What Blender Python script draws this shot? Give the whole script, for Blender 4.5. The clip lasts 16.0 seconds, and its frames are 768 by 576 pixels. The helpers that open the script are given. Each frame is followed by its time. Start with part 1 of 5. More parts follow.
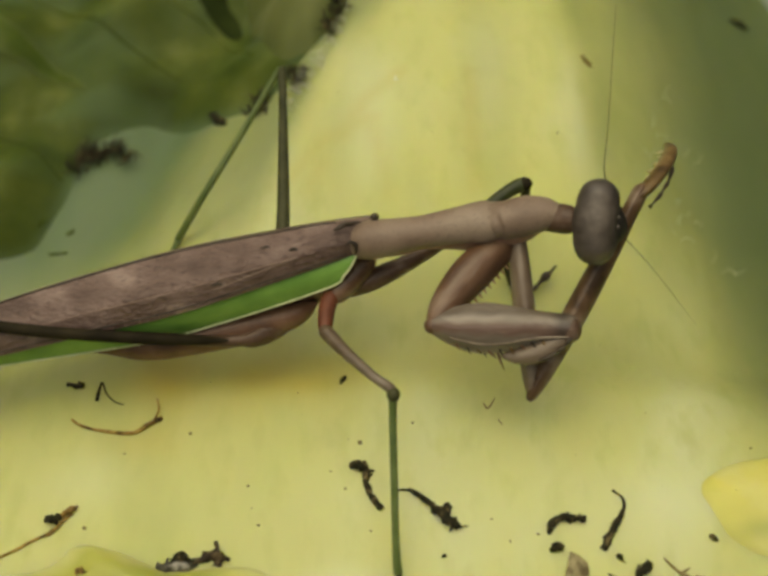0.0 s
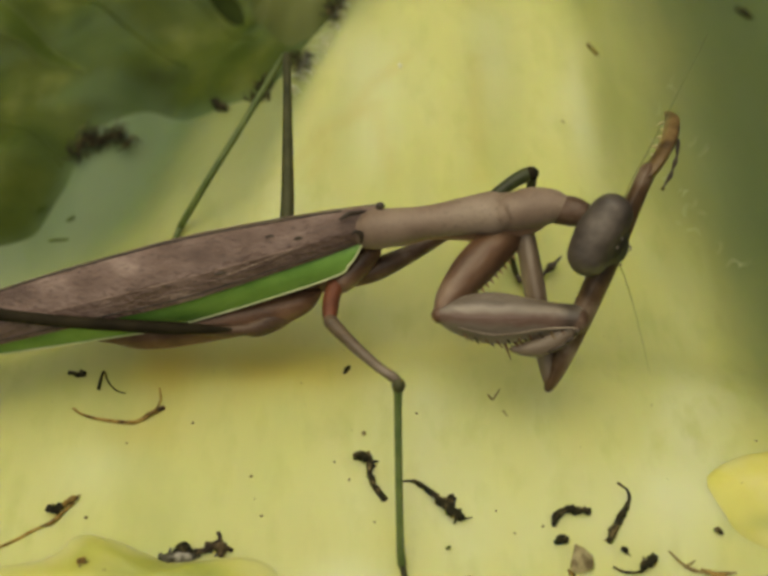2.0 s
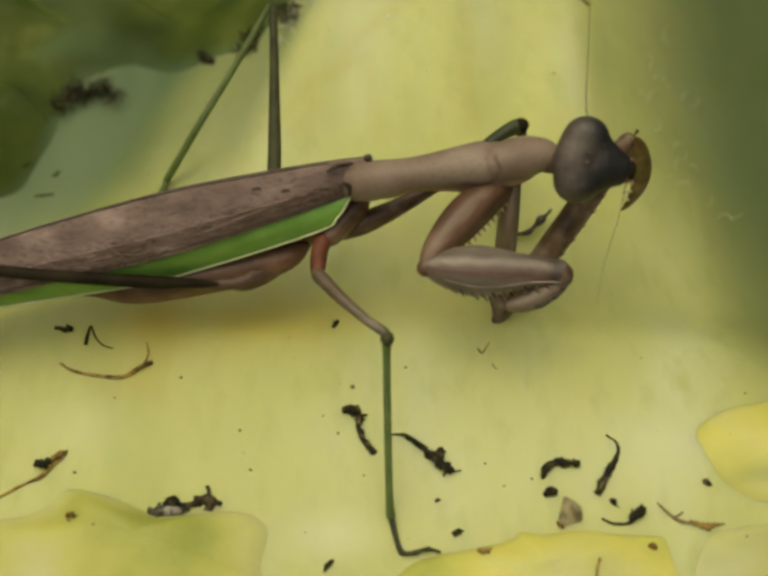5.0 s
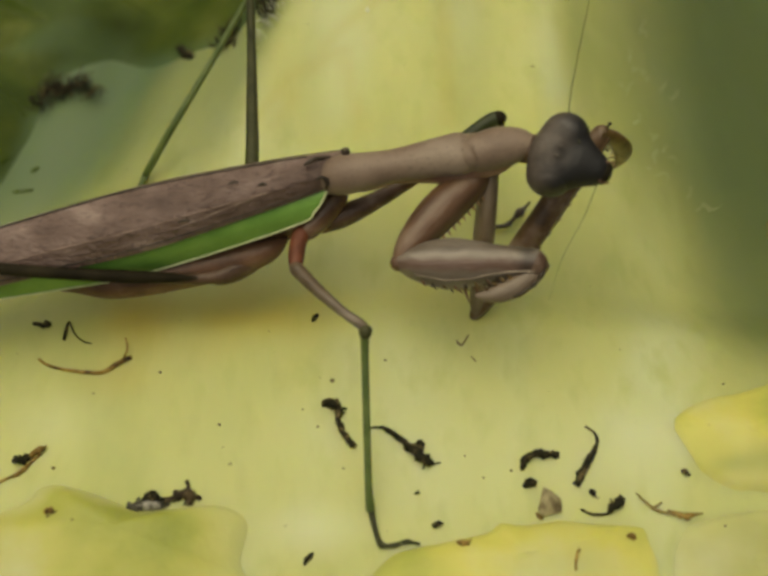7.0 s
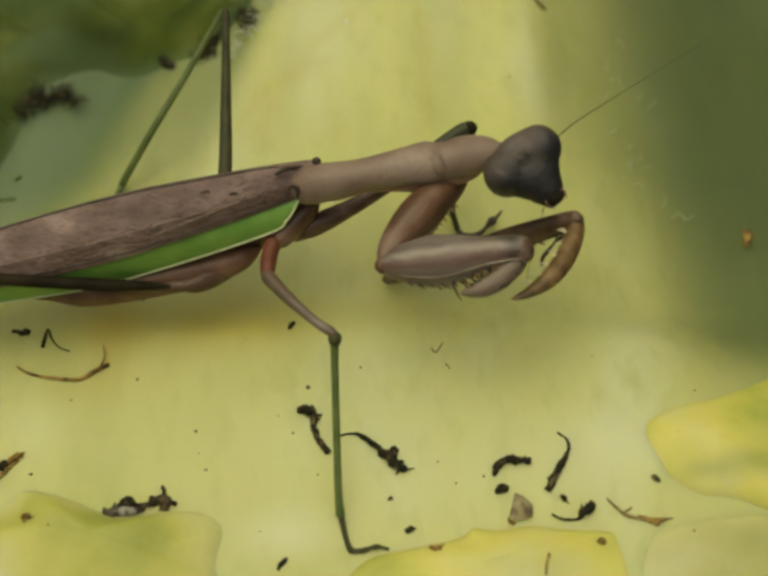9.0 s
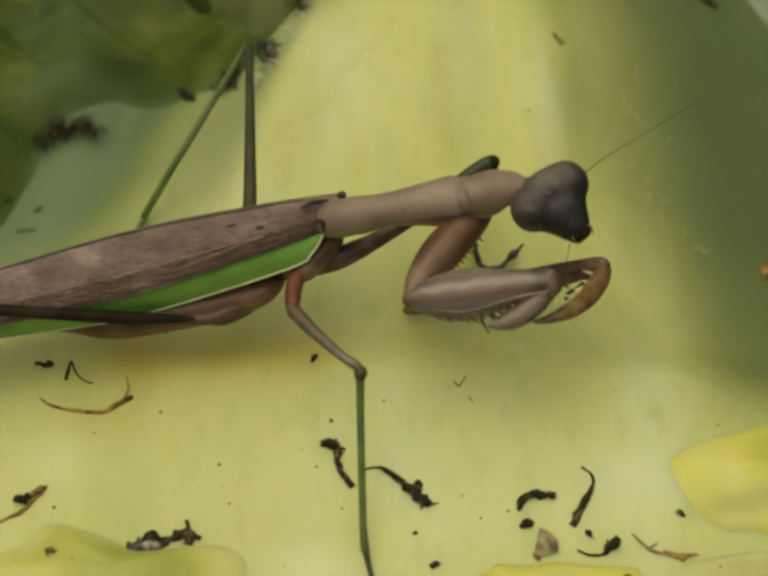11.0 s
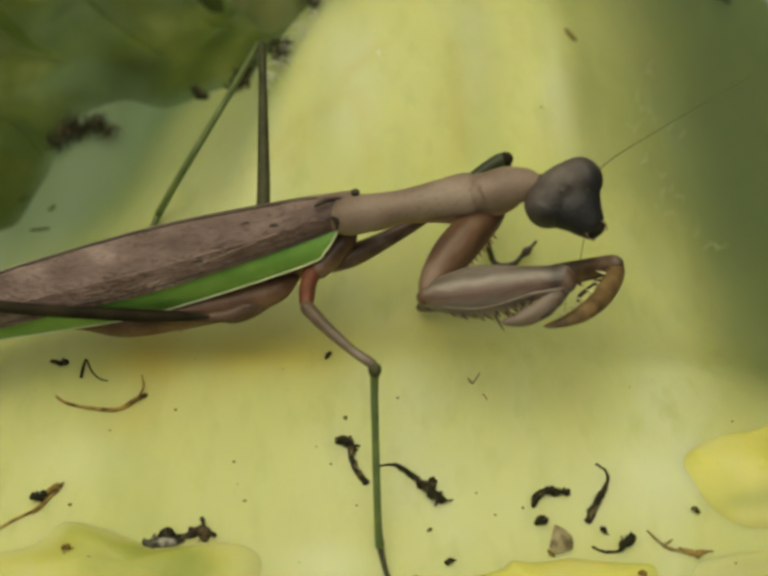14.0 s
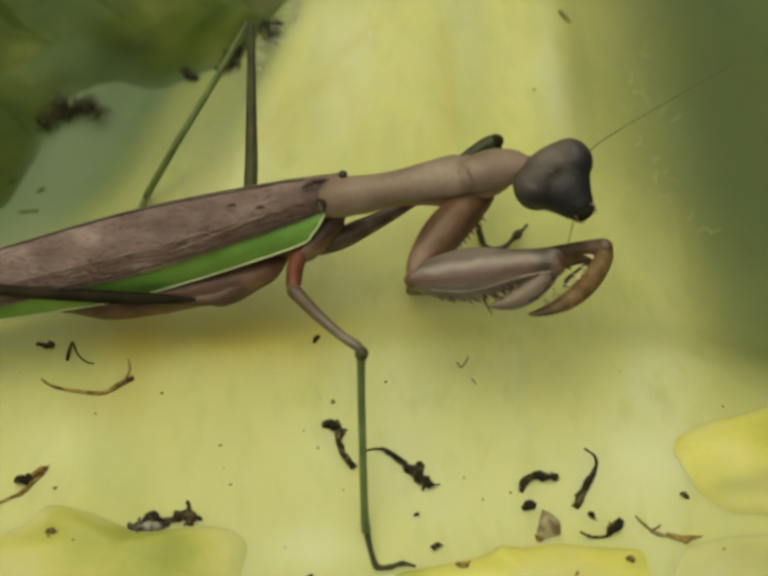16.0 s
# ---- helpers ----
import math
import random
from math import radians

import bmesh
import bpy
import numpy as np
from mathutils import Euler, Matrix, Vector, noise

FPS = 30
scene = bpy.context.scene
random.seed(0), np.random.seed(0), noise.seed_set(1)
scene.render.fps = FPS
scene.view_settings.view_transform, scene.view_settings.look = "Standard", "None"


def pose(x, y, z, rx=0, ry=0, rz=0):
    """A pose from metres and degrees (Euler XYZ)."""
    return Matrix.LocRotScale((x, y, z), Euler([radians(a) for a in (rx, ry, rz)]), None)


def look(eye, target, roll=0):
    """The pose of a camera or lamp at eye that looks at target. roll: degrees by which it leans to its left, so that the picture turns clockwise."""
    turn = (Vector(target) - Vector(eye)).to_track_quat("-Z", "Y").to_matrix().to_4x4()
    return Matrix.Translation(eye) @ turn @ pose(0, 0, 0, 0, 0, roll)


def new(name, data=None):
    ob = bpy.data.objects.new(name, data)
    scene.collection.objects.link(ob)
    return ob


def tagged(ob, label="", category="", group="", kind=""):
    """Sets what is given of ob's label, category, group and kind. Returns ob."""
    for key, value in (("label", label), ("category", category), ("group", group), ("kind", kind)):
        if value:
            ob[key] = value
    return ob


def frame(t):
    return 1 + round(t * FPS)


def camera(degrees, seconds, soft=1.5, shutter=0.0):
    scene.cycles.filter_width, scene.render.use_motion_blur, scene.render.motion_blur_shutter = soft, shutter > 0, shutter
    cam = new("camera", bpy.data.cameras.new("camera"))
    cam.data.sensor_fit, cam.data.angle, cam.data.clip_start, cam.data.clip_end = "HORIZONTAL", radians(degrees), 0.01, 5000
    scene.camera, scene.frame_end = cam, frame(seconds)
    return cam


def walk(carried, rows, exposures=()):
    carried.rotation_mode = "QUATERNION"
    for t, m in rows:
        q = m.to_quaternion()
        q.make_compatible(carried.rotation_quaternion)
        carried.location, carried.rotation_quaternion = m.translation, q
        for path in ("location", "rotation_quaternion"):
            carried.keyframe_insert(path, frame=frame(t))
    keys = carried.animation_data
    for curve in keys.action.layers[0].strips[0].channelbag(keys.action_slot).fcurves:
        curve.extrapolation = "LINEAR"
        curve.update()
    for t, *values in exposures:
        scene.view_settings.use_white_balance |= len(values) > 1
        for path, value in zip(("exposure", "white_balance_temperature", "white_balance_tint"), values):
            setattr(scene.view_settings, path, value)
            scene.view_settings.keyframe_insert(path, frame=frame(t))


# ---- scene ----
MM = 0.001
cam = camera(40, 16.0, soft=3.4)
walk(cam, [
    (0, look((-0.00115, -0.06395, 0.11058), (-0.00317, 0.00371, 0.00348), -1.439)),
    (0.5, look((-0.00057, -0.06364, 0.11082), (-0.00308, 0.00264, 0.00287), -1.635)),
    (1, look((-0.00088, -0.06367, 0.11062), (-0.00208, 0.00215, 0.00237), -0.593)),
    (1.5, look((-0.00130, -0.06299, 0.11067), (-0.00224, 0.00213, 0.00199), -0.580)),
    (2, look((-0.00233, -0.06304, 0.11002), (-0.00370, 0.00315, 0.00200), -0.614)),
    (2.5, look((-0.00181, -0.06296, 0.10961), (-0.00348, 0.00210, 0.00090), -0.982)),
    (3, look((-0.00123, -0.06340, 0.10929), (-0.00406, 0.00081, 0.00011), -1.785)),
    (3.5, look((-0.00115, -0.06344, 0.10912), (-0.00388, 0.00003, -0.00050), -1.763)),
    (4, look((-0.00068, -0.06351, 0.10894), (-0.00277, -0.00079, -0.00112), -1.308)),
    (4.5, look((-0.00130, -0.06361, 0.10881), (-0.00208, -0.00044, -0.00101), -0.465)),
    (4.7, look((-0.00201, -0.06330, 0.10890), (-0.00261, -0.00052, -0.00116), -0.271)),
    (6.8, look((-0.00057, -0.06293, 0.10885), (0.00017, -0.00271, -0.00262), 0.623)),
    (7, look((-0.00086, -0.06352, 0.10874), (0.00013, -0.00187, -0.00194), 0.627)),
    (7.5, look((-0.00012, -0.06272, 0.10944), (-0.00100, -0.00104, -0.00122), -0.640)),
    (8, look((0.00095, -0.06282, 0.11056), (0.00085, -0.00058, 0.00020), -0.058)),
    (8.2, look((0.00166, -0.06322, 0.11046), (0.00234, -0.00098, 0.00010), 0.259)),
    (10.3, look((-0.00061, -0.06454, 0.10987), (0.00106, -0.00075, 0.00041), 1.207)),
    (10.5, look((-0.00116, -0.06385, 0.11020), (-0.00067, 0.00031, 0.00094), 0.356)),
    (11, look((-0.00122, -0.06356, 0.11066), (0.00030, 0.00155, 0.00198), 1.165)),
    (11.5, look((-0.00091, -0.06381, 0.11031), (-0.00001, 0.00115, 0.00153), 0.681)),
    (12, look((0.00042, -0.06383, 0.11083), (0.00043, 0.00125, 0.00212), -0.232)),
    (12.5, look((0.00044, -0.06409, 0.11010), (0.00090, 0.00060, 0.00116), 0.196)),
    (13, look((0.00056, -0.06433, 0.10999), (0.00131, -0.00044, 0.00057), 0.423)),
    (13.5, look((-0.00119, -0.06430, 0.10989), (0.00029, -0.00038, 0.00051), 1.083)),
    (14, look((-0.00159, -0.06358, 0.11079), (-0.00133, 0.00121, 0.00191), 0.039)),
    (14.5, look((-0.00060, -0.06419, 0.11056), (-0.00039, 0.00108, 0.00197), -0.114)),
    (15, look((-0.00067, -0.06442, 0.11024), (0.00052, 0.00027, 0.00130), 0.597)),
    (15.5, look((-0.00035, -0.06400, 0.10965), (-0.00024, 0.00064, 0.00067), -0.143)),
    (16, look((0.00000, -0.06335, 0.10973), (0.00000, -0.00000, 0.00001), 0.001)),
], [(0, -0.06, 6700, 8), (3, -0.12, 6700, 8), (4.5, -0.13, 6680, 7.5), (7, -0.2, 6650, 7), (10.5, -0.19, 6600, 6), (13.5, -0.19, 6500, 4), (14, -0.11, 6500, 4), (16, -0.11, 6500, 4)])
cam.data.dof.use_dof = True
cam.data.dof.focus_distance, cam.data.dof.aperture_fstop = 0.119, 20.0

# ---- light: soft daylight from above ----
world = bpy.data.worlds.new("sky")
scene.world = world
world.use_nodes = True
sky = world.node_tree.nodes.new("ShaderNodeTexSky")
sky.sky_type, sky.sun_disc = "NISHITA", False
sky.sun_elevation, sky.sun_rotation = radians(78), radians(-50)
sky.air_density, sky.dust_density, sky.ozone_density = 0.6, 7.0, 0.2
tint = world.node_tree.nodes.new("ShaderNodeMix")  # skylight warmed by the leaves around
tint.data_type, tint.blend_type = "RGBA", "MULTIPLY"
tint.inputs["Factor"].default_value = 1.0
tint.inputs["B"].default_value = (1.0, 0.98, 0.71, 1)
world.node_tree.links.new(sky.outputs[0], tint.inputs["A"])
world.node_tree.links.new(tint.outputs["Result"], world.node_tree.nodes["Background"].inputs[0])
world.node_tree.nodes["Background"].inputs[1].default_value = 0.084
sun = new("sun", bpy.data.lights.new("sun", "SUN"))
sun.data.energy, sun.data.angle, sun.data.color = 1.6, radians(85), (1.0, 0.96, 0.87)
sun.matrix_world = look((-0.14, 0.10, 0.98), (0, 0, 0))


# ---- materials ----
def material(name, stops, scale=0.3, detail=6.0, rough=0.6, bump=0.15, bump_scale=2.0, stretch=(1, 1, 1), spots=None, spec=0.4):
    """Two scales of noise, in millimetres of the thing's own space, between the colours in stops."""
    mat = bpy.data.materials.new(name)
    mat.use_nodes = True
    nt = mat.node_tree
    bsdf = nt.nodes["Principled BSDF"]
    co = nt.nodes.new("ShaderNodeTexCoord")
    mp = nt.nodes.new("ShaderNodeMapping")
    mp.inputs["Scale"].default_value = [1000 * s for s in stretch]
    nt.links.new(co.outputs["Object"], mp.inputs[0])
    n1 = nt.nodes.new("ShaderNodeTexNoise")
    n1.inputs["Scale"].default_value, n1.inputs["Detail"].default_value = scale, detail
    nt.links.new(mp.outputs[0], n1.inputs[0])
    ramp = nt.nodes.new("ShaderNodeValToRGB")
    els = ramp.color_ramp.elements
    els[0].position, els[0].color = stops[0][0], (*stops[0][1], 1)
    els[1].position, els[1].color = stops[-1][0], (*stops[-1][1], 1)
    for p, c in stops[1:-1]:
        els.new(p).color = (*c, 1)
    nt.links.new(n1.outputs[0], ramp.inputs[0])
    out = ramp.outputs[0]
    n2 = nt.nodes.new("ShaderNodeTexNoise")
    n2.inputs["Scale"].default_value, n2.inputs["Detail"].default_value = bump_scale, 5
    nt.links.new(mp.outputs[0], n2.inputs[0])
    if spots:
        colour, low, high, amount = spots
        r2 = nt.nodes.new("ShaderNodeMapRange")
        r2.inputs[1].default_value, r2.inputs[2].default_value, r2.inputs[4].default_value = low, high, amount
        nt.links.new(n2.outputs[0], r2.inputs[0])
        mix = nt.nodes.new("ShaderNodeMix")
        mix.data_type = "RGBA"
        nt.links.new(r2.outputs[0], mix.inputs["Factor"])
        nt.links.new(out, mix.inputs["A"])
        mix.inputs["B"].default_value = (*colour, 1)
        out = mix.outputs["Result"]
    nt.links.new(out, bsdf.inputs["Base Color"])
    bsdf.inputs["Roughness"].default_value = rough
    bsdf.inputs["Specular IOR Level"].default_value = spec
    b = nt.nodes.new("ShaderNodeBump")
    b.inputs["Strength"].default_value, b.inputs["Distance"].default_value = bump, 0.0004
    nt.links.new(n2.outputs[0], b.inputs["Height"])
    nt.links.new(b.outputs[0], bsdf.inputs["Normal"])
    return mat


LEAF = material("yellowing_leaf", [(0.30, (0.42, 0.45, 0.12)), (0.42, (0.54, 0.545, 0.17)), (0.52, (0.58, 0.57, 0.19)), (0.60, (0.590, 0.595, 0.225)), (0.72, (0.635, 0.645, 0.31))], 0.045, 6, 0.5, 0.26, 0.35, (1, 0.5, 1), ((0.44, 0.46, 0.12), 0.5, 0.72, 0.5))


def add_tone(mat, colour, layer="tone", soft=0.6):
    """Mixes in a colour by vertex layer: the margins' unyellowed green, also painted shade."""
    nt = mat.node_tree
    bsdf = nt.nodes["Principled BSDF"]
    old = bsdf.inputs["Base Color"].links[0].from_socket
    at = nt.nodes.new("ShaderNodeAttribute")
    at.attribute_name = layer
    mix = nt.nodes.new("ShaderNodeMix")
    mix.data_type = "RGBA"
    nt.links.new(at.outputs["Fac"], mix.inputs["Factor"])
    nt.links.new(old, mix.inputs["A"])
    mix.inputs["B"].default_value = (*colour, 1)
    nt.links.new(mix.outputs["Result"], bsdf.inputs["Base Color"])
    bsdf.inputs["Subsurface Weight"].default_value = soft
    bsdf.inputs["Subsurface Radius"].default_value = (1.0, 0.75, 0.15)
    bsdf.inputs["Subsurface Scale"].default_value = 0.005


# green of the margins, with the shade of the falling flanks painted in
add_tone(LEAF, (0.108, 0.158, 0.066))
add_tone(LEAF, (0.076, 0.113, 0.037), "green")
# whitish leaf patches, and highlights of the folds painted in
add_tone(LEAF, (0.69, 0.69, 0.34), "pale_highlight")
# warm tint of the mantis's shadow painted into the leaf, plus bruised lines
add_tone(LEAF, (0.52, 0.385, 0.06), "shade_stain")
GREEN_LEAF = material("green_leaf", [(0.3, (0.023, 0.037, 0.003)), (0.44, (0.044, 0.066, 0.006)), (0.56, (0.067, 0.088, 0.010)), (0.7, (0.12, 0.14, 0.029))], 0.07, 5, 0.65, 0.2, 0.4, spec=0.15)
add_tone(GREEN_LEAF, (0.108, 0.158, 0.066))
PALE_GREEN = material("pale_green_leaf", [(0.3, (0.08, 0.10, 0.025)), (0.6, (0.14, 0.155, 0.05)), (0.75, (0.19, 0.15, 0.045))], 0.06, 3, 0.65, 0.2, 0.4, spec=0.15)
DARK_GREEN = material("dark_green_leaf", [(0.3, (0.030, 0.052, 0.005)), (0.7, (0.060, 0.088, 0.011))], 0.1, 3, 0.7, 0.2, 0.5, spec=0.08)
# near-black green that paints the shade between two leaf edges
GAP_SHADE = material("leaf_gap_shade", [(0.3, (0.010, 0.016, 0.003)), (0.7, (0.028, 0.040, 0.008))], 0.2, 4, 0.8, 0.2, 0.6, spec=0.05)
PALE_LEAF = material("pale_bluish_leaf", [(0.3, (0.13, 0.17, 0.11)), (0.7, (0.22, 0.26, 0.18))], 0.06, 3, 0.5, 0.15, 0.5)
YELLOW = material("yellow_leaf", [(0.34, (0.36, 0.40, 0.06)), (0.44, (0.53, 0.52, 0.10)), (0.55, (0.62, 0.585, 0.13)), (0.7, (0.62, 0.61, 0.26))], 0.07, 6, 0.5, 0.35, 0.45)
YELLOW_GREEN = material("yellow_green_leaf", [(0.34, (0.28, 0.32, 0.05)), (0.45, (0.42, 0.43, 0.08)), (0.56, (0.50, 0.495, 0.12)), (0.72, (0.54, 0.54, 0.25))], 0.07, 6, 0.5, 0.35, 0.45)
PALE_YELLOW = material("pale_yellow_leaf", [(0.3, (0.32, 0.34, 0.11)), (0.55, (0.42, 0.425, 0.145)), (0.75, (0.50, 0.51, 0.25))], 0.07, 4, 0.5, 0.15, 0.5)
for lobe_skin in (YELLOW, YELLOW_GREEN, PALE_YELLOW):
    add_tone(lobe_skin, (0.26, 0.30, 0.06), "green", 0.35)
    add_tone(lobe_skin, (0.57, 0.57, 0.22), "rim", 0.35)
for lobe_skin in (PALE_GREEN, DARK_GREEN):
    add_tone(lobe_skin, (0.10, 0.125, 0.035), "rim", 0.35)
SOIL = material("soil", [(0.3, (0.02, 0.018, 0.012)), (0.7, (0.06, 0.05, 0.035))], 0.05, 8, 0.9, 0.6, 0.3)
CRUMB = material("dark_plant_crumb", [(0.3, (0.009, 0.010, 0.004)), (0.55, (0.030, 0.026, 0.011)), (0.68, (0.17, 0.13, 0.055))], 1.1, 6, 0.8, 0.6, 3, spec=0.2)
DARK_TWIG = material("dark_brown_plant_bits", [(0.3, (0.012, 0.009, 0.004)), (0.5, (0.040, 0.027, 0.012)), (0.7, (0.15, 0.105, 0.045))], 0.8, 6, 0.8, 0.5, 3)
FAINT = material("faded_tan_fibre", [(0.3, (0.15, 0.11, 0.035)), (0.7, (0.34, 0.26, 0.10))], 0.6, 5, 0.75, 0.3, 3)
GREY_FLAKE = material("greyish_dry_flake", [(0.34, (0.022, 0.020, 0.012)), (0.50, (0.085, 0.078, 0.055)), (0.66, (0.36, 0.34, 0.28))], 0.7, 6, 0.75, 0.4, 3)
GRAIN = material("tan_grain", [(0.3, (0.10, 0.075, 0.03)), (0.7, (0.25, 0.20, 0.09))], 0.6, 4, 0.8, 0.3, 3)
FINE_HAIR = material("fine_leaf_hair", [(0.3, (0.36, 0.40, 0.22)), (0.7, (0.46, 0.50, 0.32))], 0.5, 2, 0.5, 0.0, 2)
TWIG = material("brown_plant_fibre", [(0.34, (0.035, 0.02, 0.006)), (0.46, (0.20, 0.12, 0.022)), (0.62, (0.44, 0.29, 0.07))], 0.7, 6, 0.75, 0.4, 3)
FLAKE = material("dry_leaf_flake", [(0.36, (0.15, 0.115, 0.05)), (0.6, (0.38, 0.33, 0.17))], 0.9, 5, 0.7, 0.3, 2)
HAIR = material("pale_leaf_hair", [(0.3, (0.60, 0.62, 0.42)), (0.7, (0.75, 0.76, 0.6))], 0.5, 2, 0.4, 0.0, 2)
WING = material("brown_tegmen", [(0.30, (0.088, 0.052, 0.039)), (0.45, (0.148, 0.094, 0.072)), (0.55, (0.183, 0.121, 0.098)), (0.70, (0.30, 0.22, 0.18))], 0.34, 14, 0.38, 1.0, 2.2, (0.6, 1.0, 1.0), ((0.055, 0.032, 0.022), 0.54, 0.70, 0.6))
PINK = material("pinkish_wing_vein", [(0.3, (0.17, 0.11, 0.08)), (0.7, (0.30, 0.21, 0.16))], 0.3, 6, 0.45, 0.3, 1.5)
BLACKISH = material("blackish_leg_chitin", [(0.3, (0.010, 0.008, 0.004)), (0.7, (0.030, 0.024, 0.012))], 0.3, 6, 0.7, 0.2, 2, spec=0.1)
GREEN = material("green_costal_field", [(0.3, (0.115, 0.26, 0.04)), (0.7, (0.22, 0.40, 0.075))], 0.2, 4, 0.42, 0.15, 1.5)
# pale brown that paints the highlight on the wing crease
CREASE_HIGHLIGHT = material("crease_highlight", [(0.3, (0.20, 0.13, 0.09)), (0.7, (0.36, 0.27, 0.21))], 0.5, 5, 0.35, 0.3, 2)
RIM = material("pale_wing_edge", [(0.3, (0.45, 0.52, 0.24)), (0.7, (0.68, 0.70, 0.42))], 0.4, 3, 0.6, 0.1, 2)
PRONOTUM = material("tan_pronotum", [(0.3, (0.17, 0.115, 0.078)), (0.45, (0.222, 0.158, 0.112)), (0.56, (0.256, 0.193, 0.138)), (0.72, (0.325, 0.250, 0.19))], 0.16, 9, 0.48, 0.2, 2.4, spots=((0.12, 0.085, 0.06), 0.56, 0.72, 0.5))
PINK_CHITIN = material("pinkish_chitin", [(0.3, (0.19, 0.10, 0.065)), (0.7, (0.36, 0.215, 0.15))], 0.3, 6, 0.45, 0.25, 2)
ORANGE_CHITIN = material("rusty_red_chitin", [(0.3, (0.075, 0.020, 0.009)), (0.7, (0.20, 0.066, 0.030))], 0.3, 6, 0.55, 0.25, 2)
CHITIN = material("greyish_brown_chitin", [(0.3, (0.06, 0.040, 0.022)), (0.45, (0.115, 0.080, 0.048)), (0.56, (0.135, 0.102, 0.066)), (0.7, (0.19, 0.15, 0.105))], 0.3, 10, 0.4, 0.3, 1.8, (0.35, 1, 1), spots=((0.09, 0.055, 0.035), 0.58, 0.72, 0.5), spec=0.5)


def add_stripe(mat, colour, half, amount=0.6, centre=0.0):
    """An uneven stripe along a limb, in the limb's own space (millimetres)."""
    nt = mat.node_tree
    bsdf = nt.nodes["Principled BSDF"]
    old = bsdf.inputs["Base Color"].links[0].from_socket
    co, sep, grain = nt.nodes.new("ShaderNodeTexCoord"), nt.nodes.new("ShaderNodeSeparateXYZ"), nt.nodes.new("ShaderNodeTexNoise")
    nt.links.new(co.outputs["Object"], sep.inputs[0])
    nt.links.new(co.outputs["Object"], grain.inputs[0])
    grain.inputs["Scale"].default_value, grain.inputs["Detail"].default_value = 500, 6
    last = sep.outputs["Z"]
    for op, value in (("MULTIPLY_ADD", 1000.0), ("ADD", None), ("ABSOLUTE", None)):
        m = nt.nodes.new("ShaderNodeMath")
        m.operation = op
        nt.links.new(last, m.inputs[0])
        if op == "MULTIPLY_ADD":
            m.inputs[1].default_value, m.inputs[2].default_value = value, -centre - 0.5
        elif op == "ADD":
            nt.links.new(grain.outputs[0], m.inputs[1])
        last = m.outputs[0]
    span = nt.nodes.new("ShaderNodeMapRange")
    span.inputs[1].default_value, span.inputs[2].default_value, span.inputs[3].default_value, span.inputs[4].default_value = half * 0.4, half * 1.3, amount, 0.0
    nt.links.new(last, span.inputs[0])
    mix = nt.nodes.new("ShaderNodeMix")
    mix.data_type = "RGBA"
    nt.links.new(span.outputs[0], mix.inputs["Factor"])
    nt.links.new(old, mix.inputs["A"])
    mix.inputs["B"].default_value = (*colour, 1)
    nt.links.new(mix.outputs["Result"], bsdf.inputs["Base Color"])


FEMUR = material("striped_grey_brown_chitin", [(0.3, (0.09, 0.066, 0.046)), (0.46, (0.158, 0.127, 0.093)), (0.56, (0.19, 0.158, 0.120)), (0.7, (0.28, 0.235, 0.185))], 0.35, 10, 0.38, 0.3, 1.8, (0.3, 1, 1), spots=((0.075, 0.048, 0.03), 0.58, 0.70, 0.5), spec=0.5)
add_stripe(FEMUR, (0.115, 0.055, 0.036), 0.75, 0.75, -0.2)
add_stripe(FEMUR, (0.06, 0.038, 0.022), 0.35, 0.4, 1.5)
add_tone(FEMUR, (0.030, 0.022, 0.016), soft=0.0)
GREY_CHITIN = material("pale_greyish_chitin", [(0.3, (0.095, 0.062, 0.038)), (0.5, (0.165, 0.122, 0.082)), (0.7, (0.24, 0.19, 0.135))], 0.35, 9, 0.4, 0.3, 2.0, (0.4, 1, 1), spec=0.5)
RED_CHITIN = material("reddish_brown_chitin", [(0.3, (0.075, 0.036, 0.018)), (0.55, (0.15, 0.075, 0.04)), (0.75, (0.23, 0.135, 0.08))], 0.3, 7, 0.42, 0.25, 2.2)
COXA = material("brown_coxa_chitin", [(0.3, (0.060, 0.028, 0.012)), (0.5, (0.128, 0.067, 0.034)), (0.7, (0.205, 0.130, 0.080))], 0.35, 10, 0.4, 0.3, 2.0, (0.4, 1, 1), spec=0.5)
add_stripe(COXA, (0.052, 0.026, 0.013), 0.9, 0.6, -1.1)
add_stripe(COXA, (0.19, 0.14, 0.095), 0.45, 0.3, 1.5)
DARK_RED = material("dark_reddish_chitin", [(0.3, (0.05, 0.026, 0.014)), (0.55, (0.105, 0.06, 0.035)), (0.75, (0.19, 0.135, 0.095))], 0.4, 8, 0.42, 0.3, 2.2)
DARK_CHITIN = material("dark_brown_chitin", [(0.3, (0.02, 0.014, 0.008)), (0.7, (0.06, 0.042, 0.026))], 0.3, 6, 0.45, 0.25, 2.2)
HEAD_SKIN = material("dark_head_chitin", [(0.32, (0.045, 0.034, 0.026)), (0.52, (0.085, 0.067, 0.052)), (0.72, (0.14, 0.113, 0.090))], 0.4, 8, 0.55, 0.3, 2.0, spec=0.5)
add_tone(HEAD_SKIN, (0.007, 0.006, 0.005), soft=0.0)
